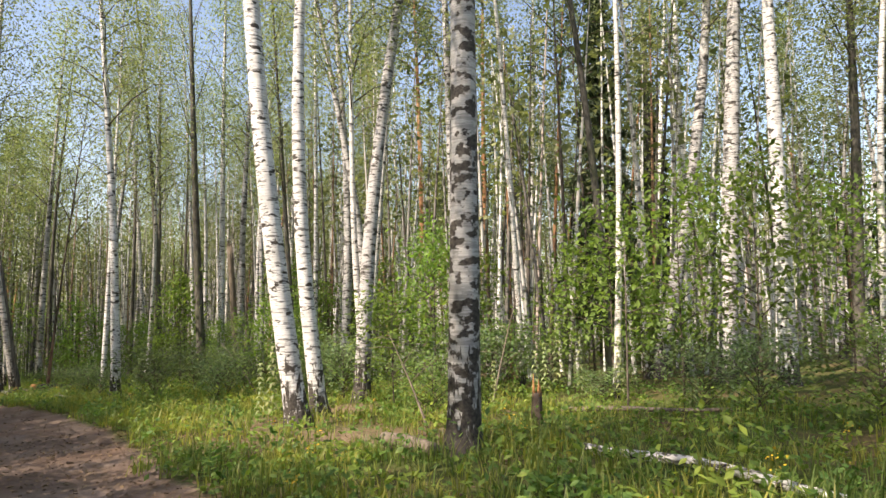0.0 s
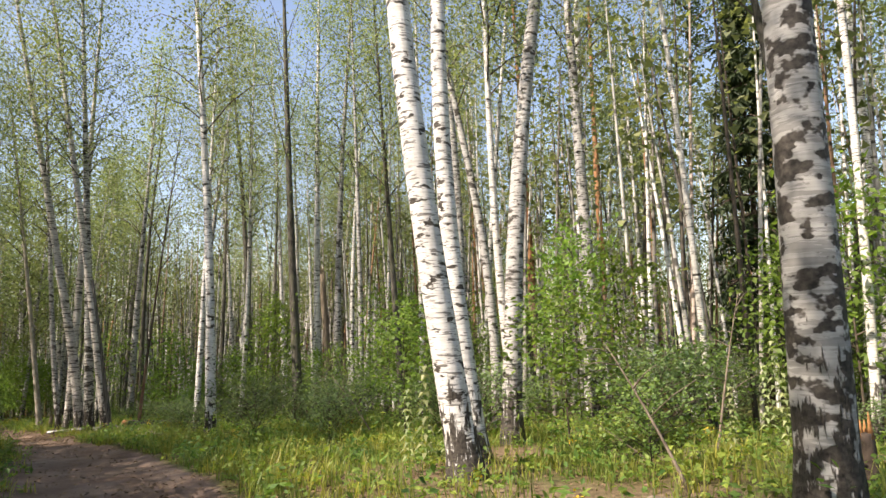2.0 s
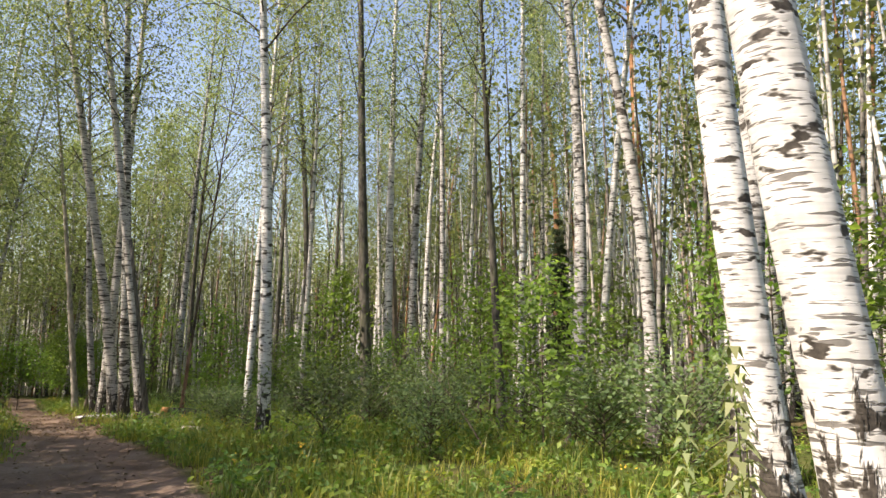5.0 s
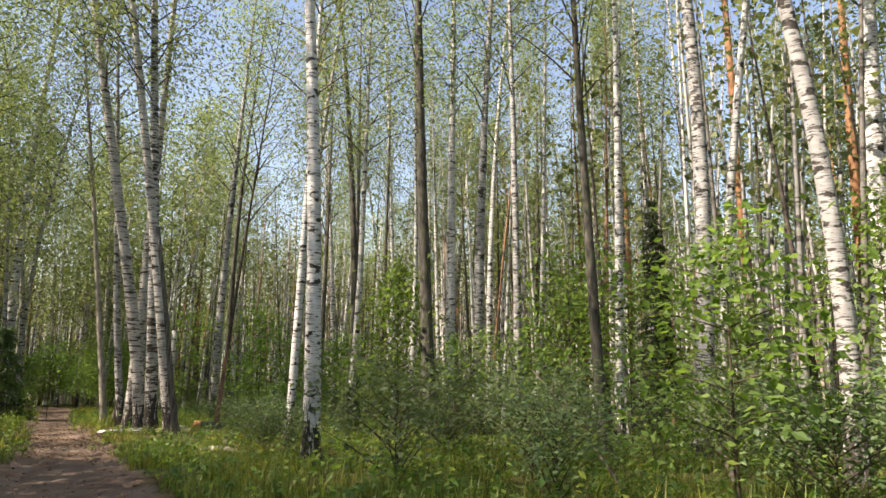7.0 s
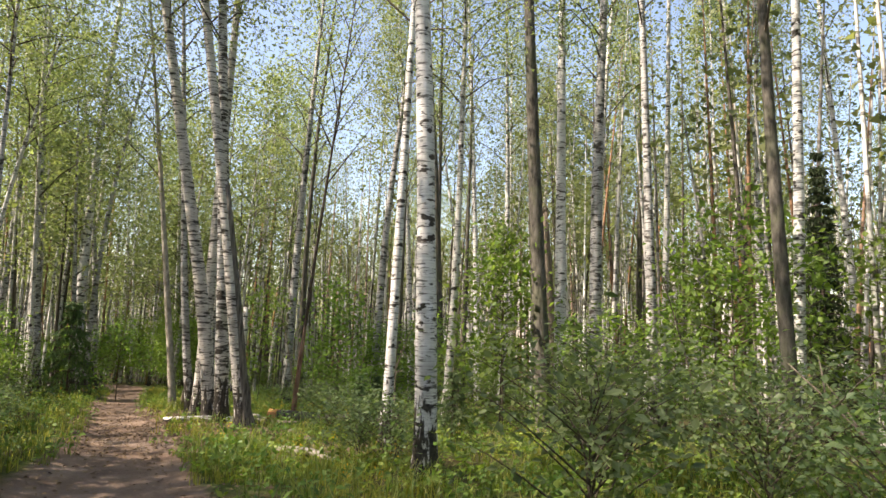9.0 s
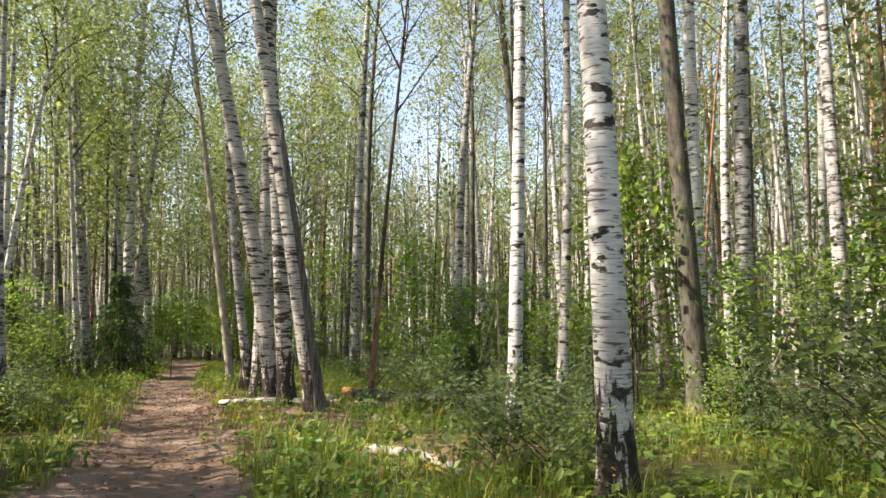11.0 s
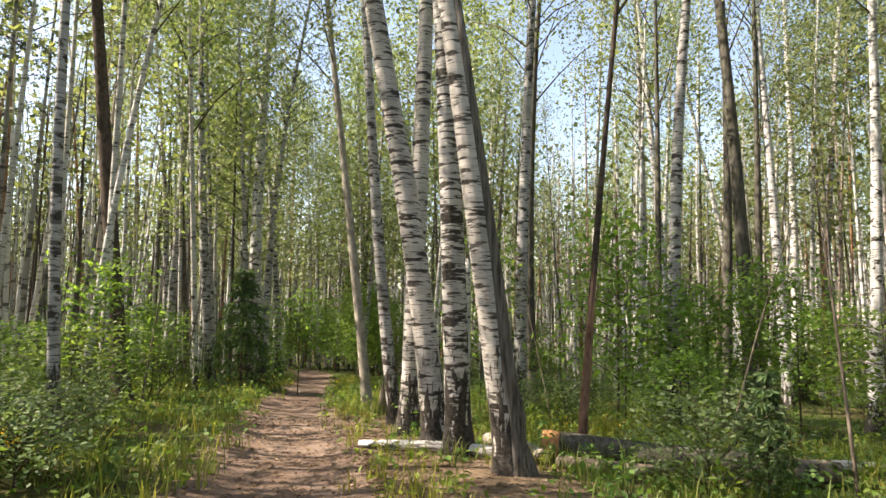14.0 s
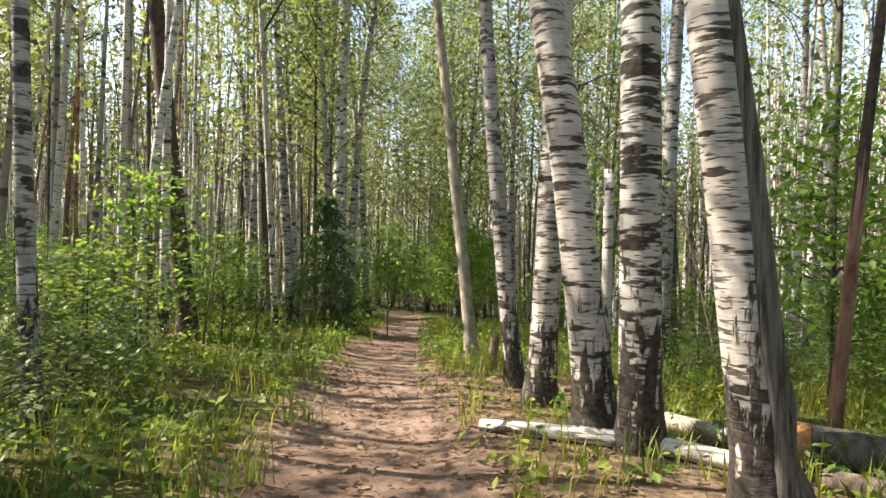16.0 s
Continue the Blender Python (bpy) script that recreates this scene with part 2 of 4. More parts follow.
# ---- plan ----
rng = np.random.default_rng(7)
AX, AY = -0.613, 0.79  # the way along which the path runs


def along(x, y):
    return AX * x + AY * y, AY * x - AX * y


def place(s, n):
    return AX * s + AY * n, AY * s - AX * n


def path_edges(s):
    """The path's left and right border, as offsets from its line."""
    right = np.interp(s, (-60, -10, 6, 12.7, 18, 26, 34, 50, 58, 75, 130), (2.0, 1.6, 1.8, 2.1, 1.75, 0.45, -0.95, -3.1, -5.0, -17.0, -60.0))
    return right - np.interp(s, (0, 14, 25, 34, 60), (2.6, 2.5, 1.75, 1.9, 1.9)), right


def ground(x, y):
    """The ground's height: a gentle fall along the path, small humps, and a hollow where feet have worn the path."""
    s, n = along(x, y)
    left, right = path_edges(s)
    z = 0.024 - 0.077 * np.clip(s, -25, 120) - 0.0271 * np.clip(n, -60, 60)
    z = z + 0.05 * np.sin(0.9 * s + 1.3) * np.sin(1.1 * n + 0.4) * np.clip((n - right - 0.5) / 2, 0, 1)
    z = z + 0.03 * np.sin(2.3 * s + 0.7 * n) * np.sin(1.9 * n - 0.6 * s + 2)
    inside = np.clip(np.minimum(n - left, right - n) / 0.5, 0, 1)
    return z - 0.07 * inside


# ---- building blocks ----
def mesh_of(name, verts, faces, mat, smooth=True):
    me = bpy.data.meshes.new(name)
    me.from_pydata(verts if isinstance(verts, list) else verts.tolist(), [], faces if isinstance(faces, list) else faces.tolist())
    me.materials.append(mat)
    if smooth:
        me.shade_smooth()
    return me


def part(name, me, parent, label="", at=(0, 0, 0), turn=0.0, size=(1, 1, 1)):
    ob = new(name, me)
    ob.parent = parent
    ob.location, ob.rotation_euler, ob.scale = at, (0, 0, turn), size
    if label:
        ob["label"] = label
    return ob


def thing(name, x, y, label, category, group="", kind="", z=None):
    ob = new(name)
    ob.empty_display_size = 0.2
    ob.location = (x, y, float(ground(x, y)) if z is None else z)
    return tagged(ob, label, category, group, kind)


def tube(points, radii, sides=10, rough=0.0, r=None, cap=True):
    """A round, slightly uneven tube along points."""
    pts = np.asarray(points, float)
    tang = np.gradient(pts, axis=0)
    tang /= np.linalg.norm(tang, axis=1)[:, None]
    ref = np.array([1.0, 0, 0]) if abs(tang[0, 0]) < 0.8 else np.array([0, 1.0, 0])
    verts, ang = [], np.linspace(0, 2 * np.pi, sides, endpoint=False)
    for p, d, rad in zip(pts, tang, radii):
        u = ref - d * (ref @ d)
        u /= np.linalg.norm(u)
        w = np.cross(d, u)
        wob = 1 + (rough * r.normal(size=sides) if rough else 0)
        verts.append(p + (np.outer(np.cos(ang) * rad * wob, u) + np.outer(np.sin(ang) * rad * wob, w)))
    verts = np.concatenate(verts)
    k = np.arange(sides)
    faces = []
    for i in range(len(pts) - 1):
        a = i * sides
        faces += np.c_[a + k, a + (k + 1) % sides, a + sides + (k + 1) % sides, a + sides + k].tolist()
    if cap:
        faces += [list(range(sides))[::-1], list(range(len(verts) - sides, len(verts)))]
    return verts, faces


def joined(pieces):
    verts, faces, off = [], [], 0
    for v, f in pieces:
        verts.append(np.asarray(v))
        faces += [[i + off for i in q] for q in f]
        off += len(v)
    return np.concatenate(verts), faces


def leaves(centres, size, r, droop=0.4, long=1.5, fold=True):
    """Leaf blades round the given centres: pointed ovals of four corners and a fold."""
    c = np.asarray(centres, float)
    n = len(c)
    az, up = r.uniform(0, 2 * np.pi, n), r.normal(-droop, 0.5, n)
    d = np.c_[np.cos(az) * np.cos(up), np.sin(az) * np.cos(up), np.sin(up)]
    side = np.cross(d, np.c_[r.normal(0, 0.5, n), r.normal(0, 0.5, n), np.ones(n)])
    side /= np.linalg.norm(side, axis=1)[:, None]
    nor = np.cross(side, d)
    L = (size * r.uniform(0.65, 1.35, n))[:, None]
    W = L / long / 2
    verts = np.stack([c, c + d * L * 0.45 + side * W + nor * L * 0.06, c + d * L, c + d * L * 0.45 - side * W + nor * L * 0.06], 1).reshape(-1, 3)
    i = np.arange(n)[:, None] * 4
    return verts, np.hstack([i, i + 1, i + 2, i + 3])


def specks(centres, size, r, droop=0.4):
    """Small far leaves: one pointed blade of three corners each."""
    v, f = leaves(centres, size, r, droop, 1.15)
    v = v.reshape(-1, 4, 3)
    v = np.stack([v[:, 1], v[:, 2], v[:, 3] * 0.75 + v[:, 0] * 0.25], 1).reshape(-1, 3)
    i = np.arange(len(v) // 3)[:, None] * 3
    return v, np.hstack([i, i + 1, i + 2])


# ---- ground ----
DRY_PATCHES = ((8.2, 4.0, 1.3), (7.0, 4.9, 0.9), (10.4, 4.6, 1.2), (11.8, 6.6, 0.8), (9.4, 7.4, 0.8), (24.0, 3.2, 1.2))  # along, across, radius


def ground_sheet():
    s = np.concatenate([[-900, -500, -250, -140, -80, -50, -35], np.arange(-25, 60, 0.28), [62, 66, 72, 80, 92, 110, 135, 170, 220, 300, 500, 900]])
    n = np.concatenate([[-900, -500, -250, -140, -90, -60, -42, -32, -25], np.arange(-20, 24, 0.28), [26, 30, 36, 44, 56, 75, 100, 150, 260, 500, 900]])
    S, N = np.meshgrid(s, n, indexing="ij")
    X, Y = place(S, N)
    Z = ground(X, Y)
    a, b = S.shape
    i = np.arange((a - 1) * (b - 1))
    q = i // (b - 1) * b + i % (b - 1)
    me = mesh_of("ground", np.c_[X.ravel(), Y.ravel(), Z.ravel()], np.c_[q, q + 1, q + b + 1, q + b][:, ::-1], SOIL)
    left, right = path_edges(S)
    inside = np.clip(np.minimum(N - left, right - N) / 0.55 + 0.45, 0, 1)
    me.attributes.new("trodden", "FLOAT", "POINT").data.foreach_set("value", inside.ravel().astype(np.float32))
    dry = np.clip((S - 24.5) / 2, 0, 1) * np.clip((36 - S) / 3, 0, 1) * np.clip((right + 3.0 - N) / 1.2, 0, 1) * (N > left)
    for ds, dn, rad in DRY_PATCHES:
        dry = np.maximum(dry, np.clip(1.4 - np.hypot(S - ds, N - dn) / rad, 0, 1))
    me.attributes.new("dry", "FLOAT", "POINT").data.foreach_set("value", dry.ravel().astype(np.float32))
    ob = new("ground", me)
    return tagged(ob, "forest floor of trodden brown earth, moss and leaf litter", "ground", kind="structure")


ground_sheet()


# ---- tree crowns, shared between trees ----
def branchy(r, height, spread, count, sag, leaf_size, leaf_count, low=0.0, rise=0.9, clump=0.28, twig=0.012, skew=0.7, fine=False):
    """Limbs and leaves of an airy crown, from its foot at z = 0 up to height."""
    limbs, spots = [], []
    per = leaf_count // count
    for k in range(count):
        h = low + (1 - low) * ((k + r.uniform(0, 1)) / count) ** 0.9
        z0 = h * height * 0.93
        reach = spread * (1 - h) ** skew * r.uniform(0.6, 1.15) + 0.35
        az = k * 2.4 + r.normal(0, 0.4)
        u = np.linspace(0, 1, 5)
        out = reach * u
        z = z0 + reach * (rise * u - sag * u ** 2.4)
        bend = az + r.normal(0, 0.25) * u
        p = np.c_[np.cos(bend) * out, np.sin(bend) * out, z]
        limbs.append(tube(p, np.linspace(twig * (2.2 - 1.2 * h), twig * 0.25, 5), 3, cap=False))
        w = r.beta(2.2, 1.3, per)
        c = np.stack([np.interp(w, u, p[:, j]) for j in range(3)], 1)
        c += r.normal(0, clump, (per, 3)) * (0.35 + w)[:, None] * (1, 1, 1.15)
        c[:, 2] -= np.abs(r.normal(0, 0.35 * sag, per)) * w
        spots.append(c)
    spots = np.concatenate(spots)
    return joined(limbs), specks(spots, leaf_size, r, 0.7) if fine else leaves(spots, leaf_size, r, 0.3, 1.6)


def crown_set(tag, seeds, mat, bark, **kw):
    made = []
    for seed in seeds:
        limbs, lv = branchy(np.random.default_rng(seed), **kw)
        made.append((mesh_of(tag + "_limbs", *limbs, bark), mesh_of(tag + "_leaves", *lv, mat, False)))
    return made


BIRCH_CROWNS = crown_set("birch", (1, 2, 3, 4, 5), LEAF_BIRCH, TWIG, height=11.0, spread=2.5, count=28, sag=0.95, leaf_size=0.1, leaf_count=3400, rise=1.1, clump=0.36, fine=True)
FULL_BIRCH_CROWNS = crown_set("full_birch", (14, 15, 16, 17), LEAF_BIRCH, TWIG, height=11.0, spread=2.8, count=34, sag=1.0, leaf_size=0.102, leaf_count=7000, rise=1.1, clump=0.4, fine=True)
FAR_BIRCH_CROWNS = crown_set("far_birch", (6, 7, 8), LEAF_BIRCH, TWIG, height=11.0, spread=2.3, count=22, sag=0.95, leaf_size=0.15, leaf_count=3000, rise=1.1, clump=0.34, fine=True)
ASPEN_CROWNS = crown_set("aspen", (11, 12), LEAF_BIRCH, TWIG, height=9.0, spread=2.2, count=24, sag=0.4, leaf_size=0.105, leaf_count=3000, rise=1.2, clump=0.36, fine=True)
PINE_CROWNS = crown_set("pine", (21, 22), NEEDLE_PINE, BARK_PINE, height=6.0, spread=2.4, count=22, sag=0.35, leaf_size=0.17, leaf_count=3600, rise=0.6, clump=0.22, fine=True, twig=0.03)
BARE_CROWNS = crown_set("bare", (31, 32), LEAF_BIRCH, TWIG, height=6.0, spread=1.5, count=16, sag=0.1, leaf_size=0.07, leaf_count=64, rise=1.4, clump=0.2)


def trunk_points(mid, top, height, base_r, steps=16):
    """A trunk through two points given from its foot, then straight on to its height, with its radii."""
    (ax, ay, az), (bx, by, bz) = mid, top
    z = np.concatenate([[-0.15, 0.0, 0.12, 0.3, 0.6], np.linspace(1.0, height, steps)])

    def bend(a, b):
        k2 = (b / bz - a / az) / (bz - az)
        k1 = a / az - k2 * az
        inner = k1 * z + k2 * z * z
        slope = k1 + 2 * k2 * bz
        return np.where(z <= bz, inner, b + np.clip(slope, -0.18, 0.18) * (z - bz))

    rad = base_r * (1.06 - 0.9 * np.clip(z, 0, None) / height) * (1 + 0.45 * np.exp(-np.clip(z, 0, None) / 0.22))
    return np.c_[bend(ax, bx), bend(ay, by), z], np.clip(rad, 0.012, None)


tree_count = 0


def tree(name, x, y, d, mid, top, bark, crowns, label, category, group, height=None, crown_foot=0.45, size=1.0, sides=12):
    global tree_count
    tree_count += 1
    r = np.random.default_rng(1000 + tree_count)
    height = height or max(top[2] * 1.12, min(22.0, 9.0 + 36 * d)) * r.uniform(0.92, 1.06)
    ob = thing(name, x, y, label, category, group)
    pts, rad = trunk_points(mid, top, height, d / 2)
    part("trunk", mesh_of("trunk", *tube(pts, rad, sides, 0.025, r), bark), ob)
    if crowns:
        limbs, lv = crowns[r.integers(len(crowns))]
        z0 = height * crown_foot
        full = (height - z0) * 1.04 / max(v.co.z for v in limbs.vertices)
        px, py = np.interp(z0, pts[:, 2], pts[:, 0]), np.interp(z0, pts[:, 2], pts[:, 1])
        qx, qy = pts[-1, 0], pts[-1, 1]
        turn, wide = r.uniform(0, 6.3), size * r.uniform(0.85, 1.15)
        lean = Matrix(((1, 0, (qx - px) / (height - z0), 0), (0, 1, (qy - py) / (height - z0), 0), (0, 0, 1, 0), (0, 0, 0, 1)))
        m = Matrix.Translation((px, py, z0)) @ lean @ Matrix.Rotation(turn, 4, "Z") @ Matrix.Diagonal((wide, wide, full, 1))
        for tag, me in (("branching", limbs), ("crown", lv)):
            p = part(tag, me, ob)
            p.matrix_parent_inverse = m
            p["kind"] = "stuff"
    return ob


def birch(x, y, d, mid, top, **kw):
    tall = d > 0.2
    bark = kw.pop("bark", (BARK_BIRCH if (x * 7.3 + y * 3.1) % 1.0 < 0.5 else BARK_BIRCH_GREY) if tall else BARK_BIRCH_YOUNG)
    label = kw.pop("label", "tall white birch with black scars, rooted in the forest floor" if tall else "slender young white birch with a thin airy crown")
    return tree("birch_tree", x, y, d, mid, top, bark, kw.pop("crowns", FULL_BIRCH_CROWNS), label, "birch tree", "birches of the wood", **kw)


def aspen(x, y, d, mid, top, **kw):
    bark = kw.pop("bark", BARK_ASPEN)
    label = kw.pop("label", "thin grey-brown aspen with a sparse high crown")
    return tree("aspen_tree", x, y, d, mid, top, bark, kw.pop("crowns", ASPEN_CROWNS), label, "aspen tree", "aspens of the wood", **kw)


def pine(x, y, d, mid, top, **kw):
    label = kw.pop("label", "pine with orange flaking bark and a high crown")
    return tree("pine_tree", x, y, d, mid, top, kw.pop("bark", BARK_PINE), PINE_CROWNS, label, "pine tree", "pines of the wood", crown_foot=kw.pop("crown_foot", 0.66), **kw)


# ---- trees beside the path ----
birch(-2.40, 10.31, 0.36, (-0.37, -0.00, 2.56), (-0.82, -0.00, 6.97), bark=BARK_BIRCH)
birch(-2.36, 11.90, 0.31, (-0.33, -0.00, 3.07), (-0.41, -0.00, 7.89), bark=BARK_BIRCH)
birch(0.24, 7.31, 0.37, (0.04, 0.00, 2.23), (0.08, 0.00, 5.07), bark=BARK_BIRCH_SCARRED_SHADED, label="dark scarred birch with broad black patches in shade")
birch(-1.93, 14.53, 0.36, (0.21, 0.00, 3.83), (0.92, 0.01, 9.38), bark=BARK_BIRCH_GREY)
birch(-1.83, 14.53, 0.17, (-0.18, -0.00, 2.31), (-0.31, -0.00, 6.17))
birch(7.21, 16.02, 0.50, (0.23, 0.00, 3.26), (0.67, 0.00, 9.81), bark=BARK_BIRCH_GREY)
birch(5.97, 17.73, 0.41, (0.87, 0.00, 3.57), (1.96, 0.01, 10.85), bark=BARK_BIRCH_GREY)
aspen(9.65, 28.75, 0.50, (0.09, 0.00, 9.04), (0.07, 0.00, 17.15))
birch(7.99, 14.49, 0.39, (0.00, 0.00, 3.04), (-0.02, -0.00, 9.22))
aspen(13.24, 20.01, 0.38, (0.26, 0.00, 4.53), (0.44, 0.00, 10.19))
birch(0.43, 21.41, 0.43, (-0.06, -0.00, 5.11), (-0.24, -0.02, 13.38))
birch(3.99, 31.99, 0.49, (0.76, 0.05, 10.97), (1.00, 0.07, 19.79))
pine(2.19, 31.01, 0.38, (-0.09, -0.01, 9.42), (-0.01, -0.00, 16.43))
birch(-10.01, 27.80, 0.33, (-0.02, -0.00, 8.06), (0.04, 0.00, 18.43))
aspen(-9.94, 25.51, 0.36, (-0.30, -0.08, 6.34), (-0.52, -0.14, 12.15), crowns=BARE_CROWNS, label="bare dark grey dead aspen with few twigs")
birch(-9.17, 27.80, 0.34, (0.05, 0.01, 5.76), (0.37, 0.10, 13.51), bark=BARK_BIRCH_GREY)
birch(-9.45, 31.33, 0.25, (0.12, 0.03, 9.15), (0.70, 0.19, 15.85))
birch(-3.74, 22.63, 0.35, (0.20, 0.06, 3.87), (0.09, 0.02, 9.28), bark=BARK_BIRCH_GREY)
birch(-2.37, 18.99, 0.27, (-0.05, -0.01, 3.17), (-0.49, -0.13, 6.69), bark=BARK_BIRCH_GREY)
birch(0.44, 25.72, 0.51, (0.23, 0.06, 4.98), (0.44, 0.12, 10.59), bark=BARK_BIRCH)
birch(-10.27, 19.43, 0.28, (-0.05, -0.01, 2.40), (-0.32, -0.06, 7.60), bark=BARK_BIRCH)
birch(-17.20, 23.95, 0.31, (0.12, -0.36, 2.75), (0.22, -0.78, 5.80), bark=BARK_BIRCH_BANDED)
birch(-16.12, 23.35, 0.29, (-0.25, -0.28, 2.70), (-0.56, -0.60, 5.64), bark=BARK_BIRCH_BEIGE)
birch(-17.70, 24.16, 0.33, (-0.18, -0.17, 2.08), (-0.38, -0.37, 3.78), bark=BARK_BIRCH_BEIGE)
aspen(-18.96, 25.11, 0.31, (0.05, 0.05, 1.99), (0.08, 0.08, 3.57), bark=BARK_BIRCH_BEIGE, label="pale grey trunk in the birch clump")
birch(-19.93, 25.96, 0.23, (-0.18, -0.18, 2.12), (-0.38, -0.36, 5.10), bark=BARK_BIRCH_GREY)
birch(-20.11, 30.72, 0.32, (0.08, 0.04, 4.17), (0.30, 0.17, 10.44), bark=BARK_BIRCH_GREY)
birch(-30.49, 30.95, 0.44, (-0.08, -0.05, 5.02), (0.13, 0.08, 13.32), bark=BARK_BIRCH)
birch(-30.14, 31.15, 0.24, (0.05, 0.03, 5.02), (0.66, 0.38, 11.21))
aspen(-22.26, 27.76, 0.22, (-0.38, -0.22, 3.59), (-1.06, -0.61, 9.58), bark=BARK_PALE, label="leaning pale barked tree at the path's edge")
birch(-30.00, 28.99, 0.30, (-0.34, -0.27, 4.82), (-0.65, -0.52, 12.11))
birch(-24.84, 22.88, 0.15, (0.26, 0.21, 3.31), (0.76, 0.61, 7.43), bark=BARK_BIRCH, label="slender white birch leaning towards the path")
pine(-26.21, 24.34, 0.34, (-0.43, -0.35, 4.45), (-0.81, -0.65, 8.59), bark=BARK_SPRUCE, label="dark trunk of an old pine among saplings")
birch(-20.14, 20.54, 0.13, (-0.11, -0.09, 2.32), (-0.16, -0.13, 4.72), bark=BARK_BIRCH_GREY)
birch(-35.73, 30.81, 0.26, (-0.21, -0.17, 5.71), (-0.73, -0.58, 12.56))
birch(-35.50, 36.12, 0.32, (-0.38, -0.30, 6.66), (-1.06, -0.85, 13.29))
birch(-11.82, 21.47, 0.18, (0.06, 0.03, 1.84), (0.11, 0.06, 3.74), bark=BARK_BIRCH)
birch(-12.30, 25.61, 0.20, (0.13, 0.08, 2.74), (0.20, 0.12, 5.88))
aspen(-16.18, 25.32, 0.10, (0.14, 0.12, 2.28), (0.35, 0.29, 5.13), bark=BARK_SPRUCE, crowns=BARE_CROWNS, label="thin leaning dark tree peeled to pinkish wood at its foot")
birch(-16.26, 29.87, 0.27, (0.10, 0.08, 4.50), (0.42, 0.32, 9.40), bark=BARK_BIRCH_GREY)
aspen(-16.33, 34.67, 0.25, (0.18, 0.13, 6.32), (0.18, 0.13, 10.98), crowns=BARE_CROWNS)
aspen(-18.65, 36.69, 0.24, (0.10, 0.07, 6.30), (0.13, 0.10, 12.72), crowns=BARE_CROWNS)
birch(-20.13, 39.32, 0.30, (0.21, 0.16, 7.08), (0.08, 0.06, 14.51))
birch(-15.90, 44.88, 0.36, (0.11, 0.08, 6.71), (0.11, 0.08, 12.41))
birch(-15.38, 47.73, 0.40, (0.50, 0.37, 7.21), (0.88, 0.64, 12.13))
pine(-4.77, 42.95, 0.51, (0.16, 0.04, 14.41), (-0.74, -0.20, 22.56))
pine(-0.99, 31.55, 0.42, (-0.10, -0.03, 8.50), (-0.24, -0.06, 14.58))
birch(-3.74, 37.02, 0.36, (-0.04, -0.01, 10.66), (-0.27, -0.07, 18.56))
birch(-10.34, 45.60, 0.38, (0.36, 0.10, 14.26), (0.61, 0.16, 21.45))
aspen(-20.64, 32.46, 0.25, (-0.07, -0.02, 5.60), (0.23, 0.06, 11.79))
aspen(-15.54, 33.83, 0.35, (-0.49, -0.13, 10.55), (-1.22, -0.33, 18.44), crowns=BARE_CROWNS)
birch(-15.33, 38.04, 0.31, (-0.40, -0.11, 10.57), (-0.94, -0.25, 21.12))
birch(-18.93, 39.13, 0.30, (-0.52, -0.14, 9.65), (-1.12, -0.30, 17.46))
birch(-33.57, 29.57, 0.31, (0.11, 0.05, 3.45), (0.21, 0.10, 6.76))
birch(-6.32, 46.69, 0.36, (0.20, 0.09, 7.77), (0.35, 0.16, 17.07))
birch(-5.19, 40.60, 0.45, (0.30, 0.14, 8.44), (0.26, 0.12, 13.69))
birch(-11.03, 42.29, 0.31, (0.26, 0.12, 8.51), (1.04, 0.48, 15.93))
aspen(-16.02, 37.75, 0.25, (0.13, 0.06, 7.93), (0.18, 0.08, 14.79), crowns=BARE_CROWNS)

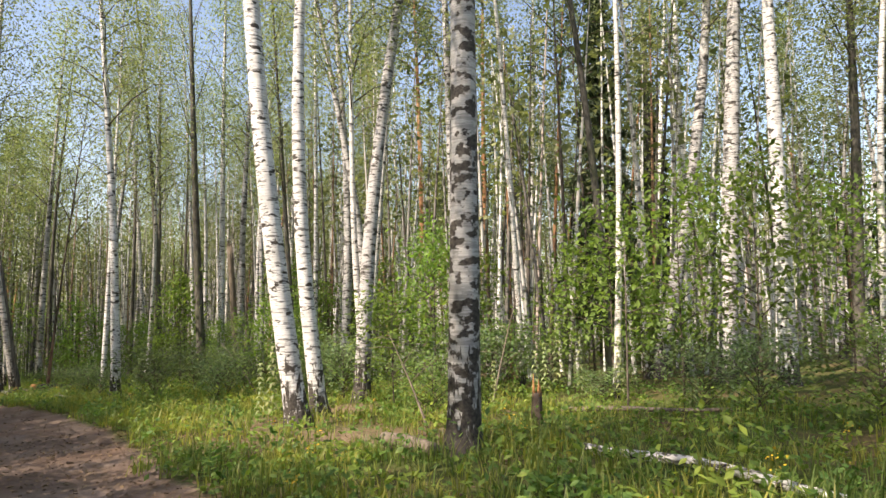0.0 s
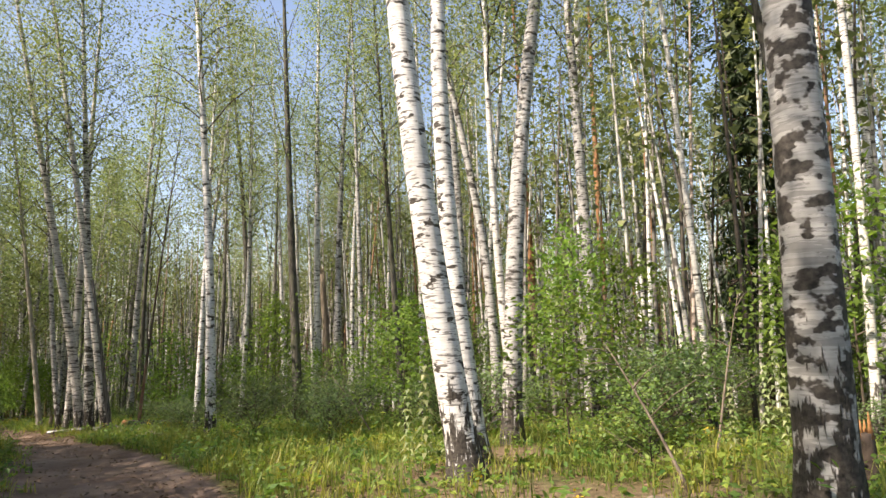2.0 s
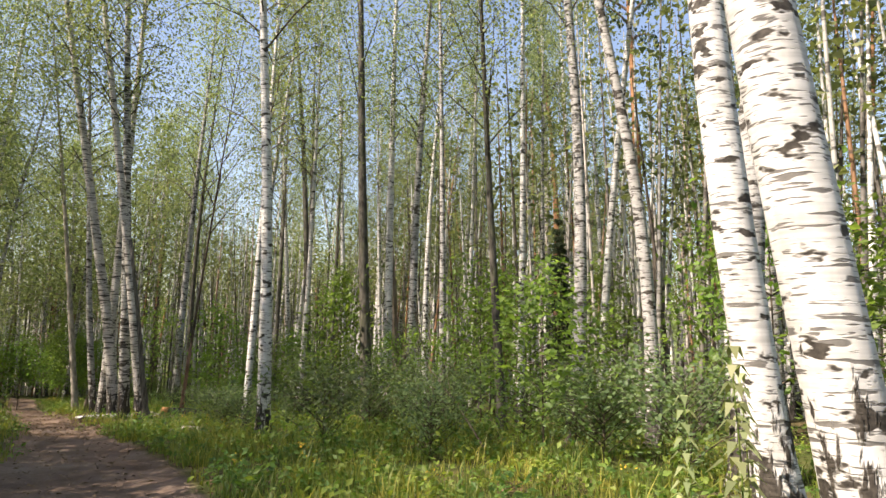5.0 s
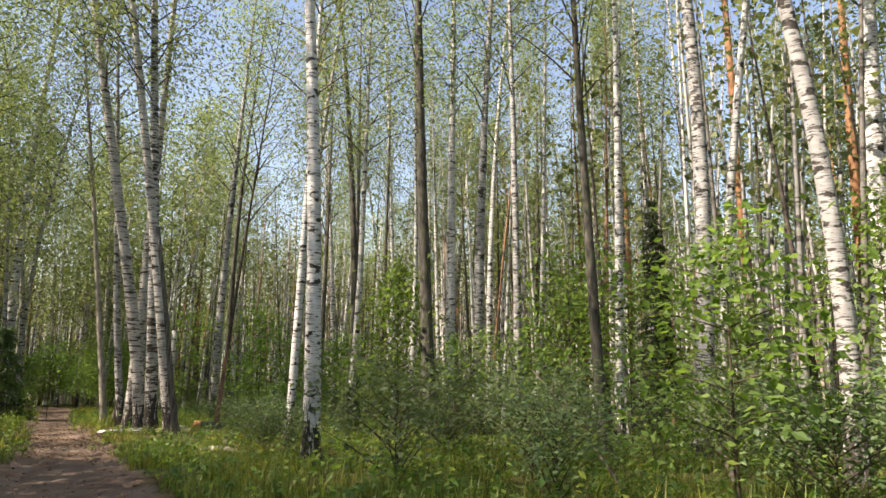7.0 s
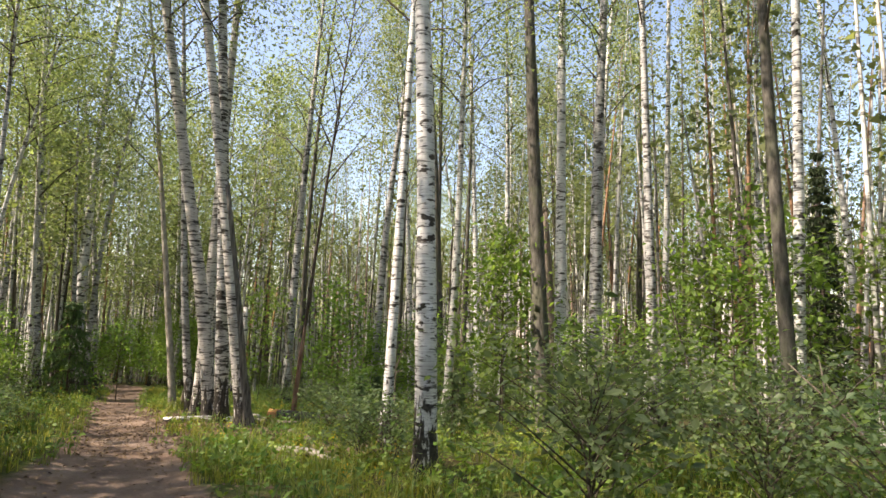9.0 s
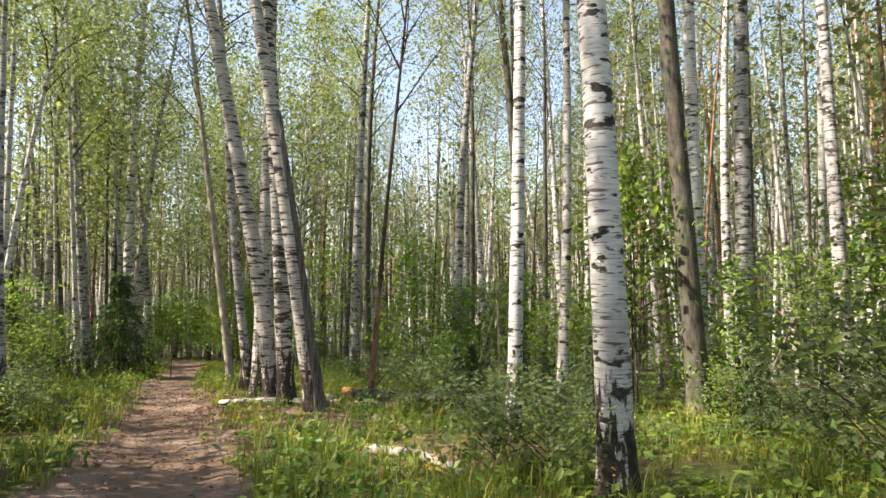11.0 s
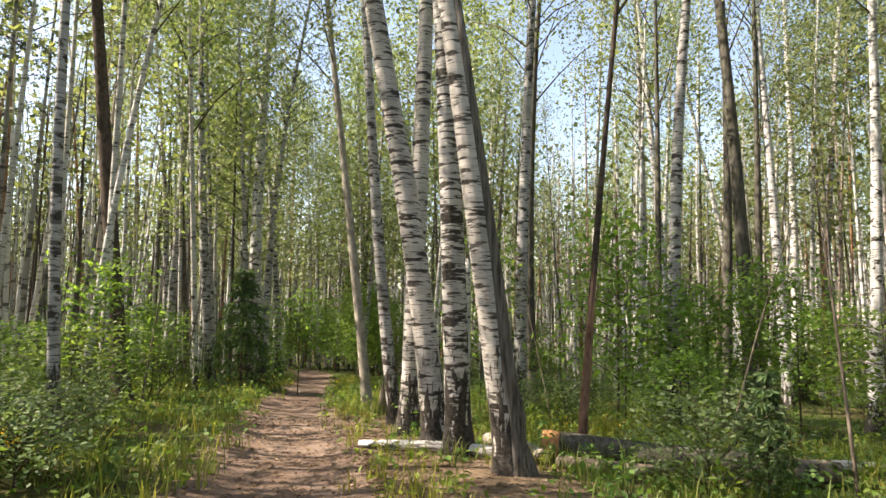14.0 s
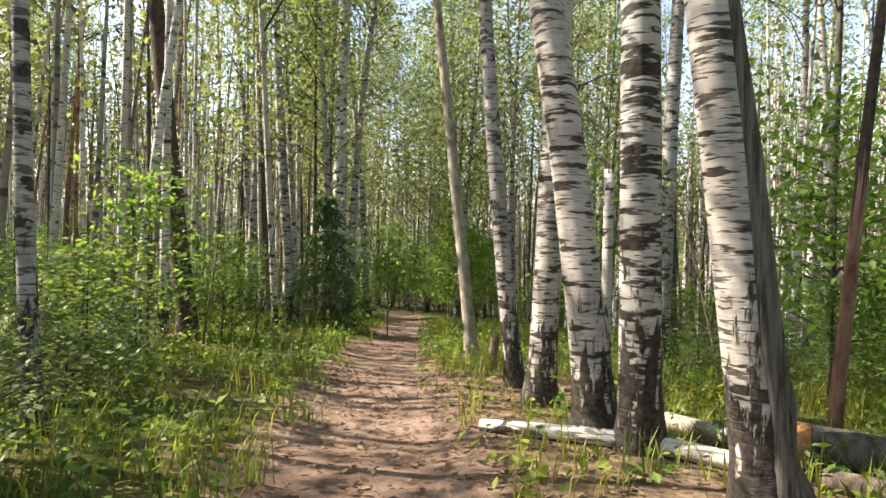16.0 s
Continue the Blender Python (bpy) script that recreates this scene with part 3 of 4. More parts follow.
# ---- the wood round about ----
def fill_wood(count):
    """Trees at random, clear of the path and of the trees already placed, thinned on the sunny side to let sun in."""
    taken = [(o.location.x, o.location.y) for o in scene.objects if o.type == "EMPTY"]
    r, made, tries = np.random.default_rng(5), 0, 0
    while made < count and tries < 60000:
        tries += 1
        s, n = r.uniform(-14, 78), r.uniform(-32, 46)
        if s < 4 and n < 10 and r.uniform() < 0.5:
            continue
        # made-up gaps, mostly out of view, that shape where sunlight reaches the ground
        if -22 < n < -3 and r.uniform() > np.interp(s, (2.6, 3.6, 13.2, 14.4, 21, 23, 44, 50), (0.9, 0.03, 0.03, 0.8, 0.6, 0.25, 0.25, 0.9)):
            continue
        left, right = path_edges(s)
        if left - (2.5 if s < 38 else 1.0) < n < right + (2.0 if s < 38 else 0.9) or (-3 < s < 44 and right < n < 9.5) or (left - 7 < n < right and 18 < s < 46):
            continue
        x, y = place(s, n)
        if min((x - a) ** 2 + (y - b) ** 2 for a, b in taken) < 1.45 ** 2:
            continue
        taken.append((x, y))
        made += 1
        close = abs(n) < 17 and s < 40
        d = float(r.choice([0.12, 0.15, 0.18, 0.22, 0.26, 0.32])) * r.uniform(0.85, 1.15)
        la, lb = r.normal(0, 0.045, 2), r.normal(0, 0.007, 2)
        mid = (la[0] * 4 + lb[0] * 8, la[1] * 4 + lb[1] * 8, 4.0)
        top = (la[0] * 10 + lb[0] * 50, la[1] * 10 + lb[1] * 50, 10.0)
        pick = r.uniform()
        if pick < 0.70:
            birch(x, y, d, mid, top, sides=8, height=r.uniform(15, 22) if d > 0.14 else r.uniform(11, 16), crown_foot=r.uniform(0.48, 0.62) if close else r.uniform(0.42, 0.6), crowns=BIRCH_CROWNS if close else FAR_BIRCH_CROWNS, size=1.1 if n < 0 else 0.95)
        elif pick < 0.88:
            aspen(x, y, d, mid, top, sides=8, height=r.uniform(13, 19))
        elif not (-4 < n < 18 and s < 64):
            pine(x, y, max(d, 0.2), mid, top, sides=8, height=r.uniform(17, 22))


fill_wood(350)


def lining_and_shade_trees():
    """Birches close to the path where it runs on into the wood, and unseen ones added on its sunny side for shade."""
    r = np.random.default_rng(6)
    for k in range(30):
        s = 39 + 1.15 * k
        left, right = path_edges(s)
        n = right + r.uniform(0.7, 3.5) if k % 2 else left - r.uniform(0.9, 3.0)
        lean = r.normal(0, 0.05, 2)
        birch(*place(s, n), r.uniform(0.12, 0.24), (lean[0] * 4, lean[1] * 4, 4.0), (lean[0] * 10, lean[1] * 10, 10.0), sides=8, height=r.uniform(13, 19), crown_foot=r.uniform(0.22, 0.4), size=1.1, crowns=FAR_BIRCH_CROWNS)
    # out of view on the sunny side, added to shade path and grass
    for s, n in ((27.4, -8.5), (31.6, -9.0), (15.4, -9.5), (17.4, -8.0), (20.1, -9.8), (21.6, -6.6), (22.9, -10.4), (1.5, -6.5), (3.2, -9.5)):
        lean = r.normal(0, 0.03, 2)
        birch(*place(s, n), r.uniform(0.2, 0.28), (lean[0] * 4, lean[1] * 4, 4.0), (lean[0] * 10, lean[1] * 10, 10.0), sides=8, height=r.uniform(16, 20), crown_foot=0.38, size=1.15, crowns=BIRCH_CROWNS)
    for s, n, h in ((5.1, -4.6, 18.0), (5.0, -8.8, 20.0), (3.4, -4.2, 20.5), (1.2, -5.4, 19.5)):
        # tall and full, out of view, added to shade the scarred birch
        lean = r.normal(0, 0.02, 2)
        birch(*place(s, n), r.uniform(0.24, 0.3), (lean[0] * 4, lean[1] * 4, 4.0), (lean[0] * 10, lean[1] * 10, 10.0), sides=8, height=h, crown_foot=0.34, size=1.05)
    for k in range(13):
        # slender ones on the far left of the path, with high crowns
        s = 29.5 + 1.35 * k
        lean = r.normal(0, 0.035, 2)
        birch(*place(s, path_edges(s)[0] - r.uniform(2.2, 7.0)), r.uniform(0.11, 0.2), (lean[0] * 4, lean[1] * 4, 4.0), (lean[0] * 10, lean[1] * 10, 10.0), sides=8, height=r.uniform(15, 19), crown_foot=0.52, crowns=BIRCH_CROWNS)
    for k in range(10):
        # young ones, leafy almost to the foot, out of view, added to shade the path
        s, n = 3.4 + 1.45 * k + r.uniform(-0.3, 0.3), -4.9 + r.uniform(-0.7, 0.7)
        lean = r.normal(0, 0.03, 2)
        birch(*place(s, n), r.uniform(0.09, 0.13), (lean[0] * 3, lean[1] * 3, 3.0), (lean[0] * 6, lean[1] * 6, 6.0), sides=8, height=r.uniform(6.4, 8.2), crown_foot=0.2, size=0.75)


lining_and_shade_trees()


def far_woods():
    """All that stands farther off: trunks and leaves too many to count."""
    r = np.random.default_rng(9)
    trunks, spots, big = [], [], []

    def stem(x, y, h, r0, r1, bend):
        z = float(ground(x, y))
        lean = r.normal(0, bend, 2)
        p = np.array([[x, y, z - 0.2], [x + lean[0] * h * 0.47, y + lean[1] * h * 0.47, z + h / 2], [x + lean[0] * h, y + lean[1] * h, z + h]])
        trunks.append(tube(p, (r0, r1, 0.012), 5, cap=False))
        return p, z

    for k in range(1250):
        # most of it ahead and to both sides of the walk, some behind
        a = radians(r.uniform(-62, 112)) if k < 1150 else radians(r.uniform(112, 298))
        d = r.uniform(34, 95) if k < 900 else r.uniform(95, 165)
        x, y = -8 - d * math.sin(a), 15 + d * math.cos(a)
        s, n = along(x, y)
        left, right = path_edges(s)
        if (s < 76 and -36 < n < 48 and d < 46) or left - 1.2 < n < right + 1.2:
            continue
        h = r.uniform(14, 21)
        p, z = stem(x, y, h, r.uniform(0.09, 0.19), 0.09, 0.04)
        count = 360 if d < 95 else 150
        w = r.beta(1.3, 1.5, count)
        c = np.stack([np.interp(w, (0, 1), (p[1, j], p[2, j])) for j in range(3)], 1) - (0, 0, h * 0.1)
        c = c + r.normal(0, 1.0, (count, 3)) * (1.4 * (1.1 - w))[:, None] * (1, 1, 0.9)
        low = r.normal(0, 1, (count // 6, 3)) * (1.7, 1.7, 0.9) + (x + 1.5, y, z + 1.3)
        (spots if d < 95 else big).extend((c, low))
    for k in range(2300):
        # slender pale stems that stand close together
        s, n = r.uniform(10, 92), r.choice((r.uniform(13, 50), r.uniform(-45, -9), r.uniform(-20, 20)))
        left, right = path_edges(s)
        if left - 1.5 < n < right + 1.5 or (s < 42 and -9 < n < 13):
            continue
        x, y = place(s, n)
        h = r.uniform(9, 16)
        p, z = stem(x, y, h, r.uniform(0.045, 0.11), 0.05, 0.055)
        w = r.beta(1.6, 1.2, 60)
        spots.append(np.stack([np.interp(w, (0, 1), (p[1, j], p[2, j])) for j in range(3)], 1) + r.normal(0, 0.55, (60, 3)))
    ob = thing("far_woods", *place(28, 60), "far birch wood of pale trunks and light green leaves", "woods", kind="stuff")
    inv = Matrix.Translation(ob.location).inverted()
    part("trunks", mesh_of("far_trunks", *joined(trunks), BARK_FAR), ob).matrix_parent_inverse = inv
    near, far = specks(np.concatenate(spots), 0.29, r, 0.5), specks(np.concatenate(big), 0.7, r, 0.5)
    part("foliage", mesh_of("far_leaves", *near, LEAF_BIRCH, False), ob).matrix_parent_inverse = inv
    part("farther_foliage", mesh_of("farther_leaves", *far, LEAF_BIRCH, False), ob).matrix_parent_inverse = inv


far_woods()


def backdrop():
    """The dim edge of the wood all round, far beyond the last trees."""
    r = np.random.default_rng(33)
    verts, faces, k = [], [], 240
    for i in range(k):
        a = 2 * math.pi * i / k
        x, y = -12 - 185 * math.sin(a), 18 + 185 * math.cos(a)
        z = float(ground(x, y))
        verts += [(x, y, z - 3), (x, y, z + r.uniform(11, 21))]
        j = (i + 1) % k
        faces.append([2 * i, 2 * j, 2 * j + 1, 2 * i + 1])
    m, nodes, links, b = material("distant_wood", 0.95, 0.05)
    tc = nodes.new("ShaderNodeTexCoord").outputs["Object"]
    f = noise_node(nodes, links, tc, 1.0, 5, 0.7, (0.9, 0.9, 0.35))
    links.new(ramp(nodes, links, f, [(0.3, (0.05, 0.07, 0.03)), (0.55, (0.14, 0.18, 0.08)), (0.75, (0.30, 0.32, 0.20))]), b.inputs["Base Color"])
    tagged(new("backdrop", mesh_of("backdrop", verts, faces, m, False)), "distant pale green edge of the wood", "woods", kind="structure")


backdrop()

# ---- understory ----
ROWANS = crown_set("rowan", (41, 42, 43, 44), LEAF_FRESH, TWIG, height=3.4, spread=1.15, count=18, sag=0.25, leaf_size=0.115, leaf_count=1250, low=0.22, rise=0.45, clump=0.17, twig=0.008, skew=0.45)
WILLOWS = crown_set("willow", (51, 52, 53), LEAF_WILLOW, TWIG, height=1.3, spread=0.8, count=28, sag=0.2, leaf_size=0.08, leaf_count=1500, low=0.0, rise=1.0, clump=0.12, twig=0.006, skew=0.2)
SHRUBS = crown_set("shrub", (56, 57, 58), LEAF_SHRUB, TWIG, height=1.3, spread=0.8, count=24, sag=0.3, leaf_size=0.075, leaf_count=1050, low=0.05, rise=0.8, clump=0.14, twig=0.006, skew=0.3)
shrub_count = 0


def leafy(name, x, y, h, kinds, full, label, category, group, stem=0.018, stem_mat=None):
    """A sapling or bush: a thin bent stem, its branching and its leaves."""
    global shrub_count
    shrub_count += 1
    r = np.random.default_rng(5000 + shrub_count)
    ob = thing(name, x, y, label, category, group)
    k = h / full
    limbs, lv = kinds[r.integers(len(kinds))]
    z = np.linspace(-0.08, h * 0.97, 7)
    b = r.normal(0, 0.03, 2)
    pts = np.c_[b[0] * z * (1 - z / h), b[1] * z * (1 - z / h), z]
    part("stem", mesh_of("stem", *tube(pts, np.linspace(stem * max(1, k), 0.004, 7), 6), stem_mat or TWIG), ob)
    wide = (0.55 + 0.45 * k) * r.uniform(0.9, 1.15)
    turn = r.uniform(0, 6.3)
    for tag, me in (("branching", limbs), ("foliage", lv)):
        tagged(part(tag, me, ob, turn=turn, size=(wide, wide, k)), kind="stuff")
    return ob


def rowan(x, y, h):
    return leafy("rowan_sapling", x, y, min(h, 5.2), ROWANS, 3.4, "slender green rowan sapling with layered leaves on the forest floor", "sapling", "saplings of the understory")


def willow(x, y, h):
    return leafy("willow_bush", x, y, min(0.85 * h, 1.2), WILLOWS, 1.3, "low grey-green willow bush among grass", "bush", "bushes of the understory", 0.01)


def shrub(x, y, h):
    return leafy("forest_shrub", x, y, h, SHRUBS, 1.3, "dense dark green leafy shrub on the forest floor", "shrub", "shrubs of the understory", 0.01)


def spruce_meshes(seed, height, radius, tiers, per, size, dead=0.06, needle=NEEDLE):
    """Drooping whorls of needle sprays on a straight stem."""
    r = np.random.default_rng(seed)
    arms, spots, ways = [], [], []
    for t in range(tiers):
        h = dead + (1 - dead) * (t + r.uniform(0, 0.6)) / tiers
        reach = radius * (1 - h) ** 0.85 * r.uniform(0.75, 1.12) + 0.06 * radius
        for k in range(5):
            az = k * 1.257 + t * 0.7 + r.normal(0, 0.2)
            u = np.linspace(0, 1, 5)
            out = reach * u * r.uniform(0.8, 1.1)
            p = np.c_[np.cos(az) * out, np.sin(az) * out, h * height + reach * (0.12 * u - 0.42 * u * u)]
            arms.append(tube(p, np.linspace(0.012 * height / 3, 0.003, 5), 4, cap=False))
            w = r.beta(1.8, 1.2, per)
            c = np.stack([np.interp(w, u, p[:, j]) for j in range(3)], 1)
            side = r.normal(0, 0.16, per) * reach * (1.1 - w * 0.7)
            c += np.c_[-np.sin(az) * side, np.cos(az) * side, -np.abs(r.normal(0, 0.07, per)) * reach]
            spots.append(c)
    return mesh_of("spruce_branching", *joined(arms), BARK_SPRUCE), mesh_of("spruce_needles", *leaves(np.concatenate(spots), size, r, 0.75, 4.5), needle, False)


YOUNG_SPRUCES = [spruce_meshes(61, 2.0, 0.78, 11, 40, 0.14, needle=NEEDLE_YOUNG), spruce_meshes(62, 2.0, 0.68, 12, 38, 0.14, needle=NEEDLE_YOUNG)]
TALL_SPRUCE = spruce_meshes(63, 16.0, 2.2, 26, 80, 0.36, 0.12)


def spruce(name, x, y, h, meshes, full, label, category, stem):
    global shrub_count
    shrub_count += 1
    ob = thing(name, x, y, label, category, "spruces of the wood")
    z = np.linspace(-0.1, h * 0.99, 6)
    part("trunk", mesh_of("trunk", *tube(np.c_[z * 0, z * 0, z], np.linspace(stem, 0.006, 6), 8), BARK_SPRUCE), ob)
    for tag, me in zip(("branching", "needles"), meshes):
        tagged(part(tag, me, ob, turn=shrub_count * 1.7, size=(h / full,) * 3), kind="stuff")
    return ob


def young_spruce(x, y, h):
    return spruce("young_spruce", x, y, h if h > 3 else h * 0.75, TALL_SPRUCE if h > 5 else YOUNG_SPRUCES[shrub_count % 2], 16.0 if h > 5 else 2.0, "small dark green spruce on the forest floor", "spruce", 0.012 * h)


rowan(3.72, 13.72, 4.51)
rowan(4.88, 12.72, 4.76)
rowan(6.47, 12.73, 5.14)
rowan(-1.02, 12.69, 2.57)
rowan(-0.28, 18.93, 5.58)
rowan(-4.24, 16.28, 2.97)
rowan(-14.20, 30.44, 3.15)
rowan(-16.99, 29.24, 3.16)
rowan(-14.91, 30.76, 3.35)
rowan(-26.37, 25.05, 2.20)
rowan(-25.60, 22.40, 1.60)
rowan(-24.45, 21.36, 1.60)
rowan(-30.44, 28.09, 2.20)
rowan(-27.07, 29.93, 3.11)
rowan(-16.87, 28.53, 4.18)
rowan(-21.60, 21.30, 1.50)
rowan(-6.71, 30.00, 7.48)
rowan(-4.94, 25.30, 4.22)
rowan(-12.92, 28.33, 2.18)
rowan(-6.29, 24.53, 4.78)
rowan(-2.75, 27.39, 6.32)
rowan(-0.45, 22.79, 5.66)
rowan(3.13, 14.97, 3.72)
rowan(8.54, 12.99, 4.60)
rowan(0.77, 17.97, 4.33)
rowan(-19.69, 31.48, 1.57)
rowan(-17.17, 31.13, 0.73)
rowan(-15.46, 27.83, 1.48)
rowan(-7.33, 28.57, 3.27)
rowan(-10.10, 28.38, 1.69)
rowan(-10.98, 25.81, 4.78)
rowan(-6.37, 28.45, 4.43)
rowan(-2.76, 24.45, 3.19)
rowan(-20.96, 30.30, 4.36)
rowan(-11.08, 25.93, 4.75)
young_spruce(-4.13, 28.16, 6.72)
willow(-6.49, 18.67, 1.3)
willow(-3.49, 17.41, 1.2)
willow(-10.9, 19.7, 0.95)
young_spruce(-9.12, 23.32, 1.72)
young_spruce(-11.16, 22.94, 1.90)
young_spruce(-13.80, 24.27, 1.67)
young_spruce(-28.24, 28.80, 3.75)
young_spruce(-12.48, 25.14, 1.52)
young_spruce(-14.10, 25.72, 1.74)
willow(4.65, 9.22, 1.09)
willow(4.45, 10.72, 1.02)
willow(0.52, 13.70, 1.90)
willow(1.06, 15.09, 1.59)
willow(2.84, 17.39, 1.96)
willow(-3.75, 19.41, 1.62)
willow(-11.55, 20.1, 0.85)
willow(-3.38, 16.40, 1.21)
willow(-8.50, 22.50, 0.78)
willow(-14.25, 23.81, 0.94)
willow(-19.02, 19.85, 0.75)
willow(-21.19, 21.02, 0.78)
willow(-18.62, 19.62, 0.7)
willow(-17.62, 27.91, 0.81)
willow(-8.23, 20.41, 1.68)
willow(-6.43, 19.98, 1.54)
willow(-7.91, 16.97, 1.44)
willow(-5.96, 16.39, 1.11)
willow(-2.45, 15.15, 1.41)
for sx, sy, sh in ((6.6, 25.2, 16.5), (17.5, 23.0, 14.0), (10.4, 30.0, 13.0)):
    spruce("tall_spruce", sx, sy, sh, TALL_SPRUCE, 16.0, "tall dark green spruce with drooping branches", "spruce", 0.16)


def fill_understory():
    """Saplings and bushes at random under the trees, clear of the path."""
    r = np.random.default_rng(15)
    made = 0
    while made < 215:
        s, n = r.uniform(-6, 62), r.uniform(-17, 24)
        left, right = path_edges(s)
        if left - 1.0 < n < right + 2.8 or (right < n < right + 6.5 and s < 34 and r.uniform() < 0.85):
            continue
        x, y = place(s, n)
        far = max(n - right, left - n)
        made += 1
        pick = r.uniform()
        if n < left:
            if pick < 0.42:
                rowan(x, y, r.uniform(1.4, 3.8))
            else:
                shrub(x, y, r.uniform(0.7, 1.6))
        elif pick < 0.28 and far > 5:
            rowan(x, y, r.uniform(1.5, 3.4))
        elif pick < 0.72:
            shrub(x, y, r.uniform(0.6, 1.3) * min(1.3, 0.6 + far * 0.08))
        elif pick < 0.95:
            willow(x, y, r.uniform(0.5, 1.1))
        else:
            young_spruce(x, y, r.uniform(1.0, 2.6))


fill_understory()


def edge_growth():
    """Saplings and shrubs thick along the path's sunny side, mostly out of view, added to shade it."""
    r = np.random.default_rng(19)
    for k in range(46):
        s = -4 + 0.62 * k + r.uniform(-0.3, 0.3)
        left = path_edges(s)[0]
        if k % 3:
            rowan(*place(s, left - r.uniform(1.6, 4.2)), r.uniform(3.4, 5.2))
        else:
            shrub(*place(s, left - r.uniform(0.8, 2.0)), r.uniform(0.7, 1.3))


edge_growth()


def tunnel_end():
    """Leafy growth that closes the view where the path bends away."""
    r = np.random.default_rng(20)
    for k in range(26):
        s = 47 + 0.75 * k
        left, right = path_edges(s)
        rowan(*place(s, right + r.uniform(0.7, 3.2)), r.uniform(2.4, 5.2))
        if k % 2:
            rowan(*place(s, left - r.uniform(0.7, 3.0)), r.uniform(2.0, 4.6))


tunnel_end()


def tall_herb_mesh(seed):
    """A leafy stalk: long leaves in level whorls, smaller towards the top."""
    r = np.random.default_rng(seed)
    verts, faces = [], []
    for k in range(11):
        z = 0.18 + 0.078 * k
        for j in range(4):
            a = j * 1.571 + k * 0.8 + r.normal(0, 0.15)
            ln, w = (0.26 - 0.016 * k) * r.uniform(0.8, 1.15), 0.034
            d, e = np.array([math.cos(a), math.sin(a), 0]), np.array([-math.sin(a), math.cos(a), 0])
            o = np.array([0, 0, z])
            i = len(verts)
            verts += [o, o + d * ln * 0.45 + e * w + (0, 0, 0.03), o + d * ln + (0, 0, -0.03), o + d * ln * 0.45 - e * w + (0, 0, 0.03)]
            faces.append([i, i + 1, i + 2, i + 3])
    return mesh_of("herb_leaves", np.array(verts), faces, HERB_PALE, False)


TALL_HERBS = [tall_herb_mesh(91), tall_herb_mesh(92)]


def tall_herb(x, y, h, k=0):
    ob = thing("tall_herb", x, y, "tall pale green herb with leaves in level whorls", "herb", "tall herbs at the clearing")
    z = np.linspace(-0.04, h, 5)
    part("stem", mesh_of("stem", *tube(np.c_[0.02 * np.sin(3 * z), z * 0, z], np.linspace(0.007, 0.003, 5), 5), HERB), ob)
    part("leaves", TALL_HERBS[k % 2], ob, turn=1.3 * k, size=(0.62 * h, 0.62 * h, h))


for k, (hx, hy, hh) in enumerate(((-2.95, 10.75, 1.35), (-3.2, 10.9, 1.05), (-2.75, 11.4, 1.2), (2.6, 14.2, 1.6), (2.2, 13.6, 1.2), (2.9, 13.4, 1.35), (3.5, 12.4, 1.3), (1.7, 11.6, 1.1), (4.0, 10.1, 1.1), (0.9, 11.2, 0.9), (-0.6, 15.6, 1.2), (-21.2, 20.6, 1.0), (-20.3, 19.9, 0.9), (-22.6, 22.2, 1.1))):
    tall_herb(hx, hy, hh, k)


# ---- logs, stumps and dead wood ----
def log(a, b, r0, r1, bark, label, cut=WOOD_DEAD, lift=0.6, bow=0.03, name="fallen_log", bare=0.06):
    """A fallen stem from a to b, lying on the ground, with its two sawn or broken ends."""
    ax, ay, bx, by = *a, *b
    u = np.linspace(0, 1, 9)
    x, y = ax + (bx - ax) * u, ay + (by - ay) * u
    rad = r0 + (r1 - r0) * u
    z = ground(x, y) + rad * lift + bow * np.sin(np.pi * u)
    pts = np.c_[x, y, z]
    mid = pts[4].copy()
    mid[2] = float(ground(mid[0], mid[1]))
    ob = new(name)
    ob.empty_display_size = 0.2
    ob.location = mid
    tagged(ob, label, "log", "dead wood on the ground")
    r = np.random.default_rng(int(abs(ax * 100)))
    part("bark", mesh_of("bark", *tube(pts - mid, rad, 12, 0.03, r, cap=False), bark), ob)
    for i, j in ((0, 1), (8, 7)):
        d = (pts[i] - pts[j]) / np.linalg.norm(pts[i] - pts[j])
        c = pts[i] - mid
        part("log_end", mesh_of("log_end", *tube(np.array([c - d * bare, c, c + d * 0.012]), (rad[i] * (0.97 if bare < 0.1 else 1.05), rad[i] * (0.97 if bare < 0.1 else 1.05), rad[i] * 0.72), 12, 0.04, r), WOOD_DEAD if i else cut), ob, "weathered log end" if i else "sawn log end")
    return ob


log((-18.45, 23.5), (-16.3, 24.15), 0.06, 0.075, BARK_BIRCH_LOG, "white birch log with black scars beside the path", lift=0.8)
log((-17.55, 25.18), (-16.2, 24.25), 0.085, 0.075, BARK_PALE, "pale barkless log lying between the birches", lift=1.2)
log((-16.42, 24.70), (-13.3, 25.55), 0.17, 0.14, BARK_ASPEN, "dark birch log with an orange sawn end", cut=WOOD_CUT, lift=0.85, bare=0.22)
log((-16.0, 24.25), (-13.9, 24.55), 0.08, 0.06, WOOD_DEAD, "grey weathered log without bark on dry leaves", lift=0.8)
log((1.55, 7.30), (3.0, 4.5), 0.055, 0.045, BARK_BIRCH_LOG, "thin white birch log fallen in the grass", lift=1.0)
log((-0.75, 8.05), (-0.1, 7.0), 0.09, 0.075, WOOD_DEAD, "short grey rotten log in sunlit grass", lift=1.5)
